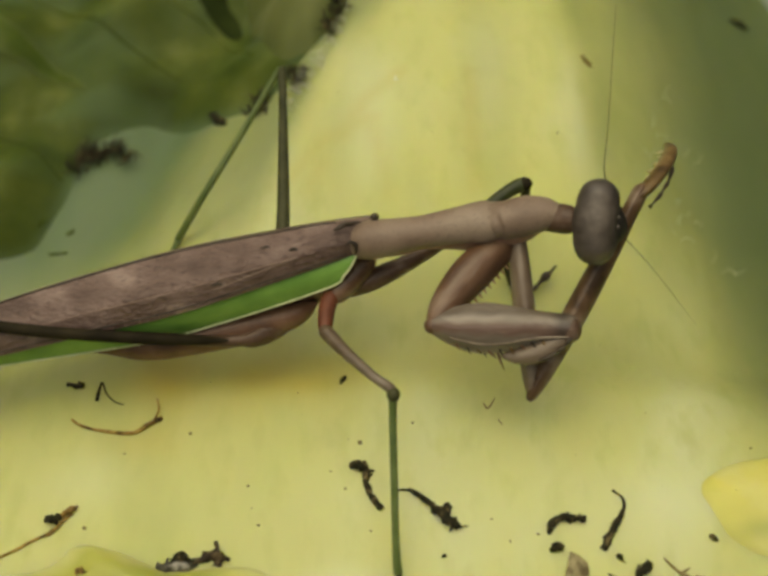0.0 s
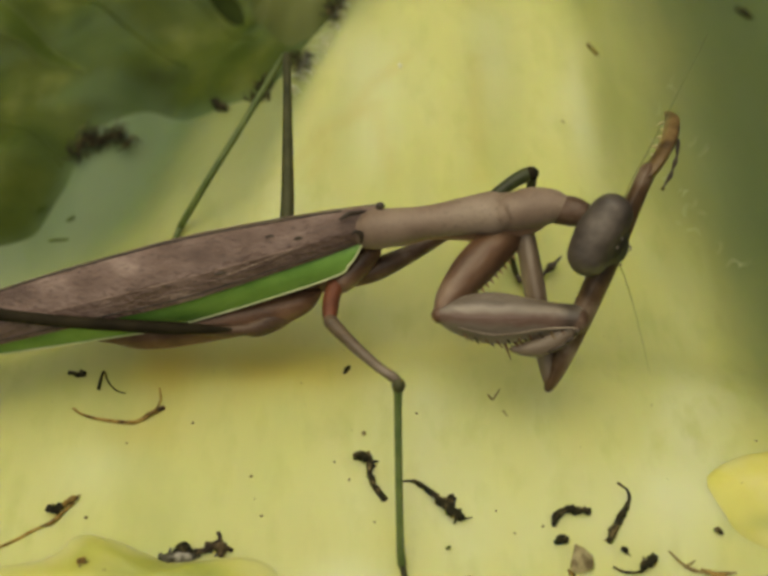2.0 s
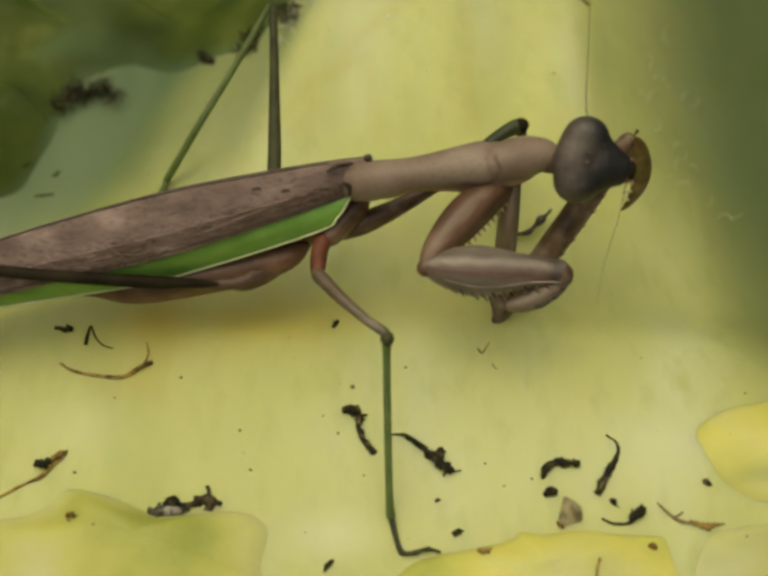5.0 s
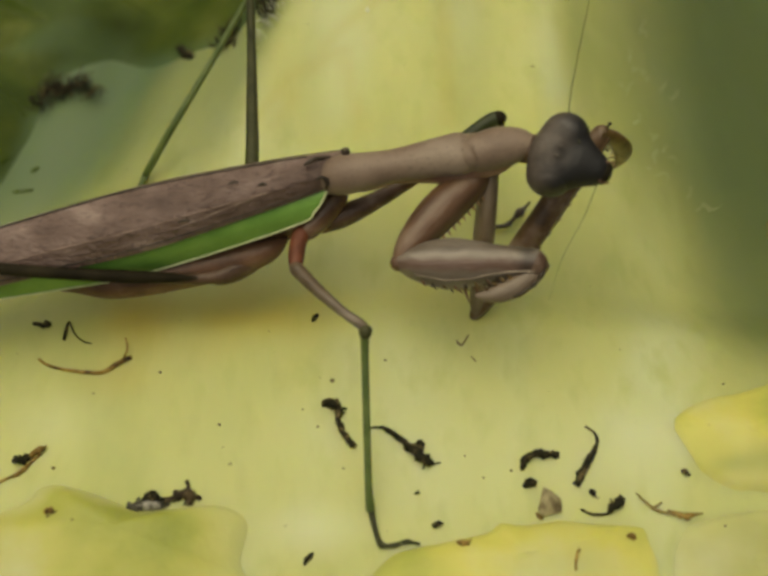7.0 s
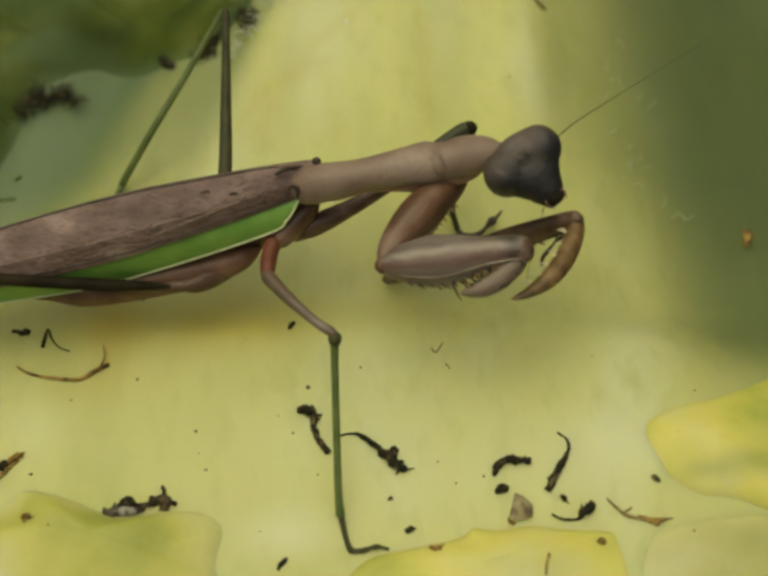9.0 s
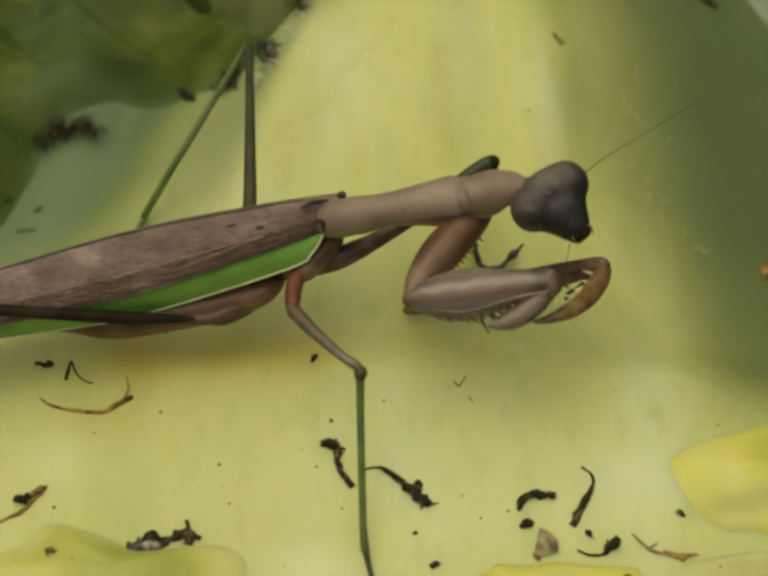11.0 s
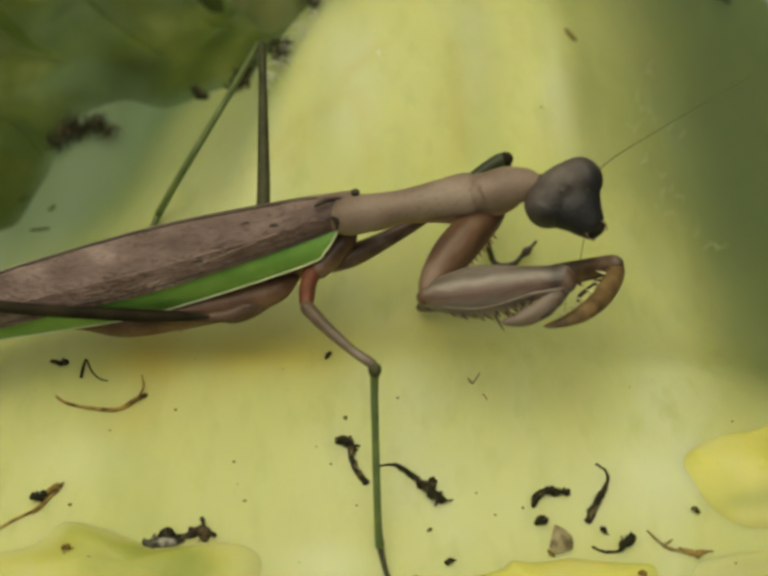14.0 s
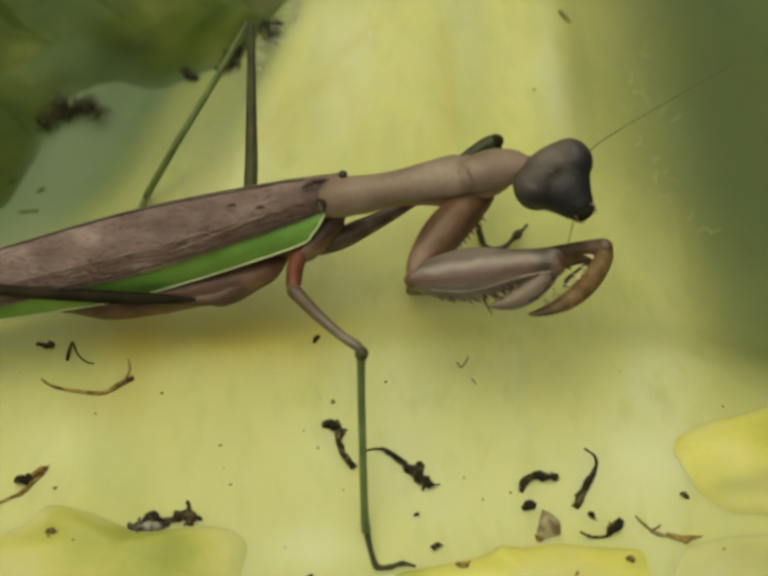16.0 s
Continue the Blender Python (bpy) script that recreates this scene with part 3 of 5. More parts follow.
lobe("yellow_leaf", [(31.0, -20.2), (31.9, -18.8), (36.3, -16.1), (43.8, -14.0), (71.6, -3.3), (55.2, -31.0), (41.0, -28.7), (36.9, -28.2), (33.7, -26.5), (32.3, -24.2), (31.0, -21.4)], YELLOW, 1.5, 0.1, "bright yellow leaf tip lying on the large leaf", group=FRONT, seed=7, rim=0.45, wide=0.16, green=((37.5, -25.2, 3.5, 1.3, 0.55), (44, -24.2, 4, 1.6, 0.7), (46, -20, 3, 3, 0.35), (36.5, -22.5, 2, 2, 0.2)))
lobe("pale_leaf", [(66.0, 98.4), (84.5, 110.2), (97.7, 95.8), (82.1, 75.1), (71.8, 74.9), (67.0, 81.3), (64.0, 87.1)], PALE_LEAF, 2.0, 0.8, "pale bluish green leaf tip beyond the fold", seed=9)


# ---- the mantis ----
mantis = tagged(new("praying_mantis"), "brown praying mantis with green wing edges standing on a leaf", "insect")


def make_body():
    top = [(-4.52, 5.48, 15.50), (-8.76, 4.46, 16.00), (-14.04, 3.41, 16.00), (-25.57, 1.06, 15.50), (-35.98, -1.69, 14.50), (-46.20, -4.90, 13.50), (-56.14, -8.65, 12.50), (-62.63, -11.23, 11.50)]
    fold = [(-6.19, 1.48, 14.50), (-7.43, 1.18, 14.00), (-12.19, -0.60, 13.50), (-25.44, -5.27, 12.50), (-35.38, -7.37, 11.50), (-46.25, -9.81, 10.50), (-56.13, -12.16, 10.50), (-62.84, -11.37, 11.00)]
    low = [(-6.45, 1.22, 14.10), (-7.80, -0.16, 12.30), (-10.45, -1.32, 10.92), (-26.18, -5.66, 8.50), (-36.29, -7.60, 8.00), (-47.20, -9.55, 8.00), (-57.11, -11.72, 8.50), (-63.42, -11.02, 10.00)]
    bm = sheet(bmesh.new(), top, fold, 0.15, 90, 34, 0.3, crease=0.06)
    wing = part("forewing", bm, WING, mantis, "mottled brown leathery forewing")
    green = part("costal_field", sheet(bmesh.new(), [tuple(Vector(f).lerp(Vector(p), 0.07) + Vector((0, 0.1, -0.25))) for p, f in zip(top, fold)], low, 0.10, 90, 10, 0.25), GREEN, wing, "bright green strip along the wing edge")
    part("wing_edge", tube(bmesh.new(), [(*p, 0.14) for p in low], 90, 8), RIM, wing, "pale greenish white rim")
    for f, r, first, last, mat in ((0.015, 0.13, 1, -1, DARK_CHITIN), (0.35, 0.05, 1, -1, WING), (0.655, 0.07, 2, 6, PINK), (0.80, 0.06, 1, -1, WING), (0.93, 0.10, 1, -1, DARK_CHITIN)):
        h = 0.15 * math.sin(math.pi * f) + 0.06 * max(0.0, 1 - abs(f - 0.66) / 0.32)
        vein = []
        for a, b in zip(top, fold):
            wide = (Vector(a) - Vector(b)).length
            v = Vector(a).lerp(Vector(b), f) + Vector((0, -0.5, 0.87)) * (h * wide - 0.02)
            vein.append((*v, r))
        part("vein", tube(bmesh.new(), vein[first:last], 80, 6, wobble=0.5), mat, wing)
    for pts in ([(-8.92, 2.86, 16.60) + (0.1,), (-8.03, 3.27, 16.75) + (0.28,), (-6.85, 3.84, 16.50) + (0.2,), (-5.97, 4.31, 16.20) + (0.08,)], [(-7.58, 1.34, 15.90) + (0.06,), (-7.06, 1.74, 15.95) + (0.2,), (-6.45, 1.51, 15.50) + (0.26,), (-6.58, 0.90, 14.90) + (0.08,)],
                [(-13.61, -0.09, 17.00) + (0.08,), (-13.09, 0.09, 17.10) + (0.2,), (-12.69, 0.03, 17.00) + (0.08,)], [(-21.86, -3.88, 15.80) + (0.06,), (-21.25, -3.70, 15.90) + (0.18,), (-20.63, -3.70, 15.90) + (0.1,)], [(-16.77, 0.23, 16.90) + (0.06,), (-16.14, 0.41, 17.00) + (0.15,), (-15.74, 0.35, 16.90) + (0.06,)]):
        part("dark_mark", tube(bmesh.new(), pts, 14, 8, wobble=0.8), DARK_CHITIN, wing)
    # thin pale ridge whose colour paints the crease's highlight
    crease = [(*(Vector(a).lerp(Vector(b), f) + Vector((0, -0.5, 0.87)) * ((0.15 * math.sin(math.pi * f) + 0.06 * max(0.0, 1 - abs(f - 0.66) / 0.32)) * (Vector(a) - Vector(b)).length + 0.02)), r) for a, b, f, r in ((top[2], fold[2], 0.66, 0.04), (Vector(top[2]).lerp(Vector(top[3]), 0.4), Vector(fold[2]).lerp(Vector(fold[3]), 0.4), 0.74, 0.09), (Vector(top[2]).lerp(Vector(top[3]), 0.75), Vector(fold[2]).lerp(Vector(fold[3]), 0.75), 0.80, 0.08), (Vector(top[3]).lerp(Vector(top[4]), 0.1), Vector(fold[3]).lerp(Vector(fold[4]), 0.1), 0.80, 0.04))]
    part("wing_crease", tube(bmesh.new(), crease, 40, 8, wobble=0.6), CREASE_HIGHLIGHT, wing, "raised crease with its pale highlight painted on")
    # the far forewing and the abdomen under both
    far = [(p[0], p[1] + 3.0, p[2] - 3.6) for p in top]
    part("forewing", sheet(bmesh.new(), far, [(p[0], p[1] - 0.1, p[2] - 0.25) for p in top], 0.12, 60, 10, 0.3), WING, mantis, "mottled brown leathery forewing")
    part("abdomen", tube(bmesh.new(), [(-11.13, -0.29, 7.00) + (0.2, 0.2), (-13.58, -1.80, 6.80) + (1.5, 1.5), (-18.52, -3.24, 6.50) + (2.0, 2.0), (-26.72, -4.85, 6.20) + (2.1, 2.1), (-31.12, -5.54, 6.20) + (1.9, 1.9), (-35.43, -5.51, 6.50) + (1.3, 1.3), (-42.63, -5.56, 7.00) + (1.2, 1.2), (-52.76, -7.91, 7.50) + (1.2, 1.2), (-62.85, -9.87, 8.00) + (0.6, 0.6)], 60, 20), RED_CHITIN, mantis, "reddish brown abdomen")
    part("thorax", tube(bmesh.new(), [(-4.36, 5.05, 12.00) + (0.5, 0.5), (-6.99, 5.09, 9.00) + (2.0, 2.2), (-10.43, 3.03, 7.00) + (2.2, 2.4), (-17.10, -0.67, 6.00) + (2.0, 2.2), (-21.43, -2.63, 6.00) + (0.3, 0.3)], 30, 18), RED_CHITIN, mantis, "reddish brown thorax")


def make_pronotum():
    bm = bmesh.new()
    tube(bm, [(-8.40, 3.43, 12.60) + (0.8, 0.8), (-6.99, 3.34, 13.40) + (1.7, 1.6), (-5.05, 3.04, 14.50) + (2.25, 2.15), (-2.35, 3.21, 15.00) + (2.1, 1.95), (0.86, 3.64, 15.50) + (1.85, 1.7), (5.12, 4.18, 16.20) + (2.2, 1.8), (7.50, 4.35, 16.60) + (2.5, 2.0),
              (8.71, 4.44, 16.75) + (2.25, 1.72), (9.61, 4.59, 16.90) + (2.1, 1.65), (10.40, 4.65, 17.00) + (1.9, 1.7), (11.95, 4.67, 17.50) + (1.7, 1.6), (13.49, 4.64, 17.90) + (1.2, 1.2)], 90, 28)
    p = part("pronotum", bm, PRONOTUM, mantis, "tan saddle-shaped pronotum")
    part("prozone", tube(bmesh.new(), [(7.75, 3.25, 17.05) + (0.2, 0.2), (7.91, 3.27, 17.10) + (0.9, 0.85), (8.38, 3.46, 17.20) + (1.48, 1.38), (9.29, 3.88, 17.25) + (2.03, 1.9), (11.66, 4.43, 17.65) + (2.28, 2.1), (13.74, 4.50, 18.00) + (1.95, 1.85), (14.92, 4.35, 18.20) + (1.5, 1.45), (15.53, 4.28, 18.30) + (1.05, 1.05), (15.94, 4.21, 18.30) + (0.35, 0.35)], 60, 28), PRONOTUM, p)
    part("ventral_plate", tube(bmesh.new(), [(-5.09, 2.37, 13.00) + (0.5, 0.5), (-2.38, 3.02, 13.20) + (1.1, 1.0), (0.87, 3.80, 13.60) + (1.1, 1.0), (4.10, 3.71, 14.20) + (1.3, 1.2), (7.31, 3.74, 14.80) + (1.75, 1.5), (11.54, 4.14, 15.80) + (1.7, 1.5), (13.61, 4.42, 16.60) + (1.0, 1.0)], 40, 18), PINK_CHITIN, p, "pinkish underside")
    part("neck", tube(bmesh.new(), [(12.54, 4.84, 17.00) + (1.3,), (14.67, 4.34, 17.60) + (1.6, 1.5), (16.29, 3.70, 18.20) + (1.6,), (17.53, 3.23, 18.40) + (1.2,)], 16, 16), DARK_RED, p, "dark brown neck")
    part("wing_root", ball(bmesh.new(), (-4.48, 4.75, 16.50), (0.5, 0.45, 0.45)), DARK_CHITIN, mantis)
    return p


def spine_row(parent, pts, tip, r, mat=None):
    for p in pts:
        bm = tube(bmesh.new(), [(*p, r), (p[0] + tip[0] * 0.5, p[1] + tip[1] * 0.5, p[2] + tip[2] * 0.5, r * 0.7), (p[0] + tip[0], p[1] + tip[1], p[2] + tip[2], 0.03)], 5, 6, (0, 1, 0))
        part("spine", bm, mat or SPINE, parent)


def along(a, b, side):
    """The pose of a limb built along +x that runs from a to b (mm), its upper side towards side."""
    x = (Vector(b) - Vector(a)).normalized()
    z = Vector(side) - x * x.dot(Vector(side))
    z.normalize()
    y = z.cross(x)
    m = Matrix((x, y, z)).transposed().to_4x4()
    m.translation = Vector(a) * MM
    return m


def scaled(pts, g):
    return [(p[0], p[1], p[2], p[3] * g, p[4] * g) for p in pts]


def make_coxa(L, g, mat, label):
    pts = [(-0.8, 0, 0, 0.9, 1.1), (1, 0, 0.1, 1.3, 1.7), (L * 0.3, 0, 0.4, 1.5, 2.1), (L * 0.55, 0, 0.5, 1.5, 2.1), (L * 0.8, 0, 0.3, 1.25, 1.65), (L * 0.95, 0, 0.05, 0.9, 1.05), (L + 0.4, 0, 0, 0.4, 0.45)]
    if g > 1:
        pts = [(x, y, z + 0.1 * h, w, 0.9 * h) if 0 < x < 0.9 * L else (x, y, z, w, h) for x, y, z, w, h in pts]
    ob = part("fore_coxa", tube(bmesh.new(), scaled(pts, g), 30, 18, keel=0.35), mat, mantis, label)
    xs, edge = [p[0] for p in pts], [(p[2] - 0.93 * p[4]) * g for p in pts]
    spine_row(ob, [(L * f, 0, float(np.interp(L * f, xs, edge))) for f in (0.16 + 0.055 * k for k in range(14))], (0.15, 0, -0.8), 0.22, TOOTH)
    part("trochanter", ball(bmesh.new(), (L, 0, 0), (0.8 * g, 0.75 * g, 0.8 * g)), mat, ob)
    return ob


def make_femur(L, g, mat, label, slim=False):
    if slim:
        pts = [(-0.7, 0, 0, 0.4, 0.45), (0.3, 0, 0.05, 0.9, 1.0), (L * 0.13, 0, 0.0, 1.35, 1.45), (L * 0.36, 0, 0.0, 1.65, 1.9), (L * 0.55, 0, 0.0, 1.65, 1.95), (L * 0.72, 0, 0.1, 1.5, 1.9), (L * 0.9, 0, 0.1, 1.2, 1.65), (L + 0.3, 0, 0.05, 1.1, 1.4), (L + 1.1, 0, 0, 0.5, 0.6)]
    else:
        pts = [(-0.7, 0, 0, 0.4, 0.45), (0.3, 0, 0.05, 0.95, 1.05), (L * 0.13, 0, 0.05, 1.4, 1.75), (L * 0.36, 0, -0.05, 1.6, 2.4), (L * 0.55, 0, 0.0, 1.55, 2.2), (L * 0.72, 0, 0.15, 1.35, 1.7), (L * 0.9, 0, 0.2, 1.15, 1.4), (L + 0.3, 0, 0.15, 1.05, 1.3), (L + 1.1, 0, 0, 0.5, 0.6)]
    ob = part("fore_femur", tube(bmesh.new(), scaled(pts, g), 44, 24, keel=0.45), mat, mantis, label)
    for side in (-1, 1):
        for up, r in ((0.4, 0.05), (-0.72, 0.11)):
            line = [(p[0], side * p[3] * g * 0.72, p[2] + up * p[4] * g * 0.95, r) for p in pts[2:-1]]
            part("ridge", tube(bmesh.new(), line, 40, 6, wobble=0.75), PALE_RIDGE if g > 1 and up < 0 else mat, ob, "pale lower edge" if g > 1 and up < 0 else "")
    part("knee", ball(bmesh.new(), (L + 0.25, 0, 0.0), (1.15 * g, 1.1 * g, 1.22 * g)), DARK_RED if g > 1 else DARK_CHITIN, ob, "dark knee")
    if not slim:
        att = ob.data.attributes.new("tone", "FLOAT", "POINT")
        for v in ob.data.vertices:
            x = v.co.x / MM / L + 0.04 * noise.noise(v.co * 900)
            att.data[v.index].value = 0.75 * smooth(0.84, 0.95, x) * (1 - 0.6 * smooth(0.97, 1.04, x))
    xs, edge = [p[0] for p in pts], [(p[2] - 0.9 * p[4]) * g for p in pts]
    rnd = random.Random(int(L))
    for k in range(20):
        f, l = 0.14 + 0.04 * k, rnd.uniform(0.5, 1.0) * (0.45 if slim else 0.9)
        b = (L * f, 0.5 * (-1) ** k, float(np.interp(L * f, xs, edge)) + 0.1)
        part("spine", tube(bmesh.new(), [(*b, 0.18), (b[0] + 0.2, b[1], b[2] - 0.5 * l, 0.14), (b[0] + 0.5, b[1], b[2] - l, 0.03)], 5, 6, (0, 1, 0)), (DARK_CHITIN, RED_CHITIN, AMBER)[k % 3] if not slim else mat, ob)
    for f, l in (((0.48, 2.4), (0.56, 1.7), (0.42, 1.2)) if not slim else ()):
        part("long_spine", tube(bmesh.new(), [(L * f, 0.5, -1.8 * g, 0.2), (L * f + 0.4, 0.6, -1.8 * g - l * 0.5, 0.15), (L * f + 0.9, 0.6, -1.8 * g - l, 0.04)], 8, 6, (0, 1, 0)), RED_CHITIN, ob)
    return ob


def make_tibia(L, g, mat, label, bow=1.0, loose=1.0):
    pts = [(p[0], p[1], p[2] * g * bow, p[3] * g * 0.8, p[4] * g) for p in ((-0.7, 0, -0.1, 0.7, 0.8), (0.5, 0, 0.6, 0.9, 1.05), (L * 0.22, 0, 1.25, 0.95, 1.12), (L * 0.45, 0, 1.6, 0.95, 1.12), (L * 0.68, 0, 1.4, 0.85, 1.0), (L * 0.87, 0, 0.7, 0.55, 0.65), (L, 0, -0.1, 0.25, 0.3), (L + 0.3, 0, -0.45, 0.05, 0.05))]
    ob = part("fore_tibia", tube(bmesh.new(), pts, 34, 16, keel=0.3), mat, mantis, label)
    xs, edge = [p[0] for p in pts], [p[2] - 0.85 * p[4] for p in pts]
    for k in range(12):
        f = 0.10 + 0.066 * k
        b, l = (L * f, 0.35 * (-1) ** k, float(np.interp(L * f, xs, edge))), 0.75 + 0.35 * math.sin(k * 2.1)
        part("spine", tube(bmesh.new(), [(*b, 0.17), (b[0] + 0.15, b[1], b[2] - 0.5 * l, 0.13), (b[0] + 0.4, b[1], b[2] - l, 0.03)], 5, 6, (0, 1, 0)), SPINE if bow > 1 else (DARK_CHITIN, AMBER)[k % 2], ob)
    zs = [p[2] + 0.8 * p[4] for p in pts]
    bm = tube(bmesh.new(), [(L * f, y, float(np.interp(L * f, xs, zs)) + dz * loose, r) for f, y, dz, r in ((0.55, -0.4, -0.8, 0.18), (0.46, -0.7, -0.5, 0.24), (0.36, -0.8, -0.4, 0.22), (0.28, -0.85, -0.3, 0.12), (0.21, -0.85, -0.3, 0.26), (0.13, -0.85, -0.2, 0.11), (0.06, -0.85, -0.1, 0.26), (-0.02, -0.85, 0.0, 0.1), (-0.07, -0.85, 0.1, 0.22))], 40, 8)
    foot = part("tarsus", bm, DARK_CHITIN, ob, "thin dark jointed foot")
    return ob, foot


def make_head():
    lumps = [((2.25, 0.9, 0.0), (2.1, 2.3, 2.1)), ((-2.25, 0.9, 0.0), (2.1, 2.3, 2.1)), ((0, 1.75, 0), (2.7, 2.0, 2.15)), ((0, -1.2, 0.1), (2.65, 2.2, 1.9)), ((0, -3.0, 0.25), (1.75, 1.75, 1.4))]

    def skull(p):
        """The smooth union of the lumps, seen from the middle of the head."""
        d, low, high = p.normalized(), 0.5, 12.0
        for k in range(26):
            r = 0.5 * (low + high)
            q = d * r
            f = sum(sum(((q[i] - c[i]) / w[i]) ** 2 for i in range(3)) ** -2.9 for c, w in lumps)
            low, high = (r, high) if f > 1 else (low, r)
        return d * low

    head = part("head", ball(bmesh.new(), (0, 0, 0), (1, 1, 1), 64, 44, skull), HEAD_SKIN, mantis, "dark brown triangular head")

    def darken(ob):
        """The face is blackish towards the mouth."""
        att = ob.data.attributes.new("tone", "FLOAT", "POINT")
        for v in ob.data.vertices:
            att.data[v.index].value = 0.97 * smooth(1.9, -1.0, v.co.y / MM - 0.10 * abs(v.co.x / MM) ** 1.5 + 0.5 * noise.noise(v.co * 700))

    darken(head)
    for s in (1, -1):
        darken(part("eye", ball(bmesh.new(), (s * 2.33, 0.85, 0.0), (2.25, 2.45, 2.16), 40, 28), EYE, head, "large glossy brown compound eye"))
    part("labrum", tube(bmesh.new(), [(0, -3.7, 0.3, 0.9, 0.8), (0, -4.2, 0.3, 1.3, 1.0), (0, -4.75, 0.3, 1.05, 0.8), (0, -5.0, 0.3, 0.6, 0.45), (0, -5.05, 0.3, 0.05, 0.05)], 16, 14), BLACKISH, head, "dark blunt mouthparts")
    for s in (1, -1):
        part("ocellus", ball(bmesh.new(), (s * 0.5, 1.1, 2.55), (0.2, 0.2, 0.16), 10, 8), EYE, head)
        part("palp", tube(bmesh.new(), [(s * 0.7, -3.6, 0.9, 0.16), (s * 1.15, -4.3, 1.2, 0.10), (s * 0.95, -4.9, 1.1, 0.08), (s * 0.8, -5.15, 1.0, 0.04)], 12, 6), RED_CHITIN, head, "short brown feeler beside the mouth")
    first = part("antenna", tube(bmesh.new(), [(1.6, -0.6, 2.0, 0.11), (5, 0.6, 0.3, 0.06), (11, 0.3, 0.0, 0.04), (24, -1.0, -1.0, 0.022)], 40, 6), OLIVE, head, "long thread-like antenna")
    second = part("antenna", tube(bmesh.new(), [(-1.2, -3.9, 1.4, 0.05), (-3.4, -6.2, 3.2, 0.032), (-6.8, -9, 5.6, 0.022), (-9.5, -12.4, 7, 0.015)], 40, 6), OLIVE, head, "long thread-like antenna")
    return head, first, second


def limb(name, pts, mat, label="", n=24, up=(0, 0, 1), parent=None):
    return part(name, tube(bmesh.new(), pts, n, 12, up), mat, parent or mantis, label)


def make_walking_legs():
    # near middle leg
    limb("middle_coxa", [(-4.62, 3.39, 11.50) + (0.4,), (-5.52, 2.87, 10.60) + (1.3,), (-7.12, 1.22, 9.80) + (1.5,), (-8.87, -0.93, 9.50) + (1.2,), (-9.39, -1.83, 9.50) + (0.5,)], COXA, "greyish brown leg joint")
    limb("middle_trochanter", [(-9.13, -0.15, 9.40) + (0.3,), (-9.42, -1.06, 9.50) + (0.95,), (-9.83, -2.85, 9.60) + (0.95,), (-9.91, -5.28, 10.00) + (0.82,), (-9.90, -6.38, 10.20) + (0.5,)], ORANGE_CHITIN, "rusty red leg joint")
    limb("middle_femur", [(-10.29, -5.28, 10.00) + (0.25,), (-9.86, -6.13, 10.20) + (0.78,), (-9.05, -7.22, 10.50) + (0.80,), (-7.24, -9.59, 11.20) + (0.68,), (-4.46, -12.44, 11.60) + (0.54,), (-2.86, -13.54, 11.40) + (0.56,), (-2.15, -14.14, 11.00) + (0.4,)], CHITIN, "greyish brown thigh")
    part("knee", ball(bmesh.new(), (-2.35, -14.31, 11.10), (0.72, 0.8, 0.75)), OLIVE, mantis, "olive brown knee")
    t = limb("middle_tibia", [(-2.35, -13.89, 11.40) + (0.6,), (-2.41, -15.73, 9.60) + (0.42,), (-2.26, -21.95, 6.00) + (0.40,), (-2.06, -28.10, 2.20) + (0.40,), (-1.86, -29.98, 0.64) + (0.5,)], TIBIA_GREEN, "slender green shin")
    limb("middle_tarsus", [(-1.86, -29.84, 0.50) + (0.35,), (-1.38, -31.96, 0.26) + (0.27,), (-0.97, -33.21, 0.11) + (0.3,), (-0.71, -33.59, 0.22) + (0.34,), (-0.10, -33.69, 0.21) + (0.24,), (0.71, -33.59, 0.22) + (0.3,), (1.22, -33.40, 0.25) + (0.2,), (1.94, -33.21, 0.11) + (0.3,), (2.45, -33.26, 0.11) + (0.18,), (3.27, -33.50, 0.08) + (0.15,)], OLIVE, "thin jointed foot", parent=t)
    # far middle leg, under the pronotum
    limb("middle_coxa", [(-7.49, 1.19, 8.00) + (1.4,), (-5.25, 1.59, 8.20) + (1.15,), (-3.02, 2.73, 8.50) + (0.9,)], RED_CHITIN, "reddish brown leg joint")
    limb("middle_femur", [(-8.02, 0.40, 8.00) + (0.3,), (-6.36, 1.06, 8.20) + (1.1,), (-4.13, 2.00, 8.60) + (1.25,), (-0.22, 3.94, 9.20) + (0.95,), (4.86, 7.20, 10.00) + (0.75,), (10.99, 12.68, 10.50) + (0.75,), (12.96, 13.98, 10.50) + (0.8,), (13.55, 14.27, 10.50) + (0.3,)], DARK_RED, "dark brown thigh")
    limb("thigh_tip", [(7.6, 9.62, 10.25) + (0.3,), (8.4, 10.34, 10.3) + (0.79,), (10.99, 12.68, 10.50) + (0.79,), (12.80, 13.88, 10.50) + (0.85,), (13.35, 14.1, 10.5) + (0.3,)], DARK_OLIVE, "dark green end of the thigh")
    part("knee", ball(bmesh.new(), (13.18, 13.90, 10.60), (0.95, 0.85, 0.85)), BLACKISH, mantis, "blackish knee")
    t = limb("middle_tibia", [(12.97, 14.27, 10.50) + (0.75,), (13.39, 13.73, 9.50) + (0.6,), (12.89, 10.65, 4.00) + (0.4,), (11.48, 8.96, 1.6) + (0.4,), (12.25, 7.11, -1.02) + (0.38,)], OLIVE, "slender dark shin")
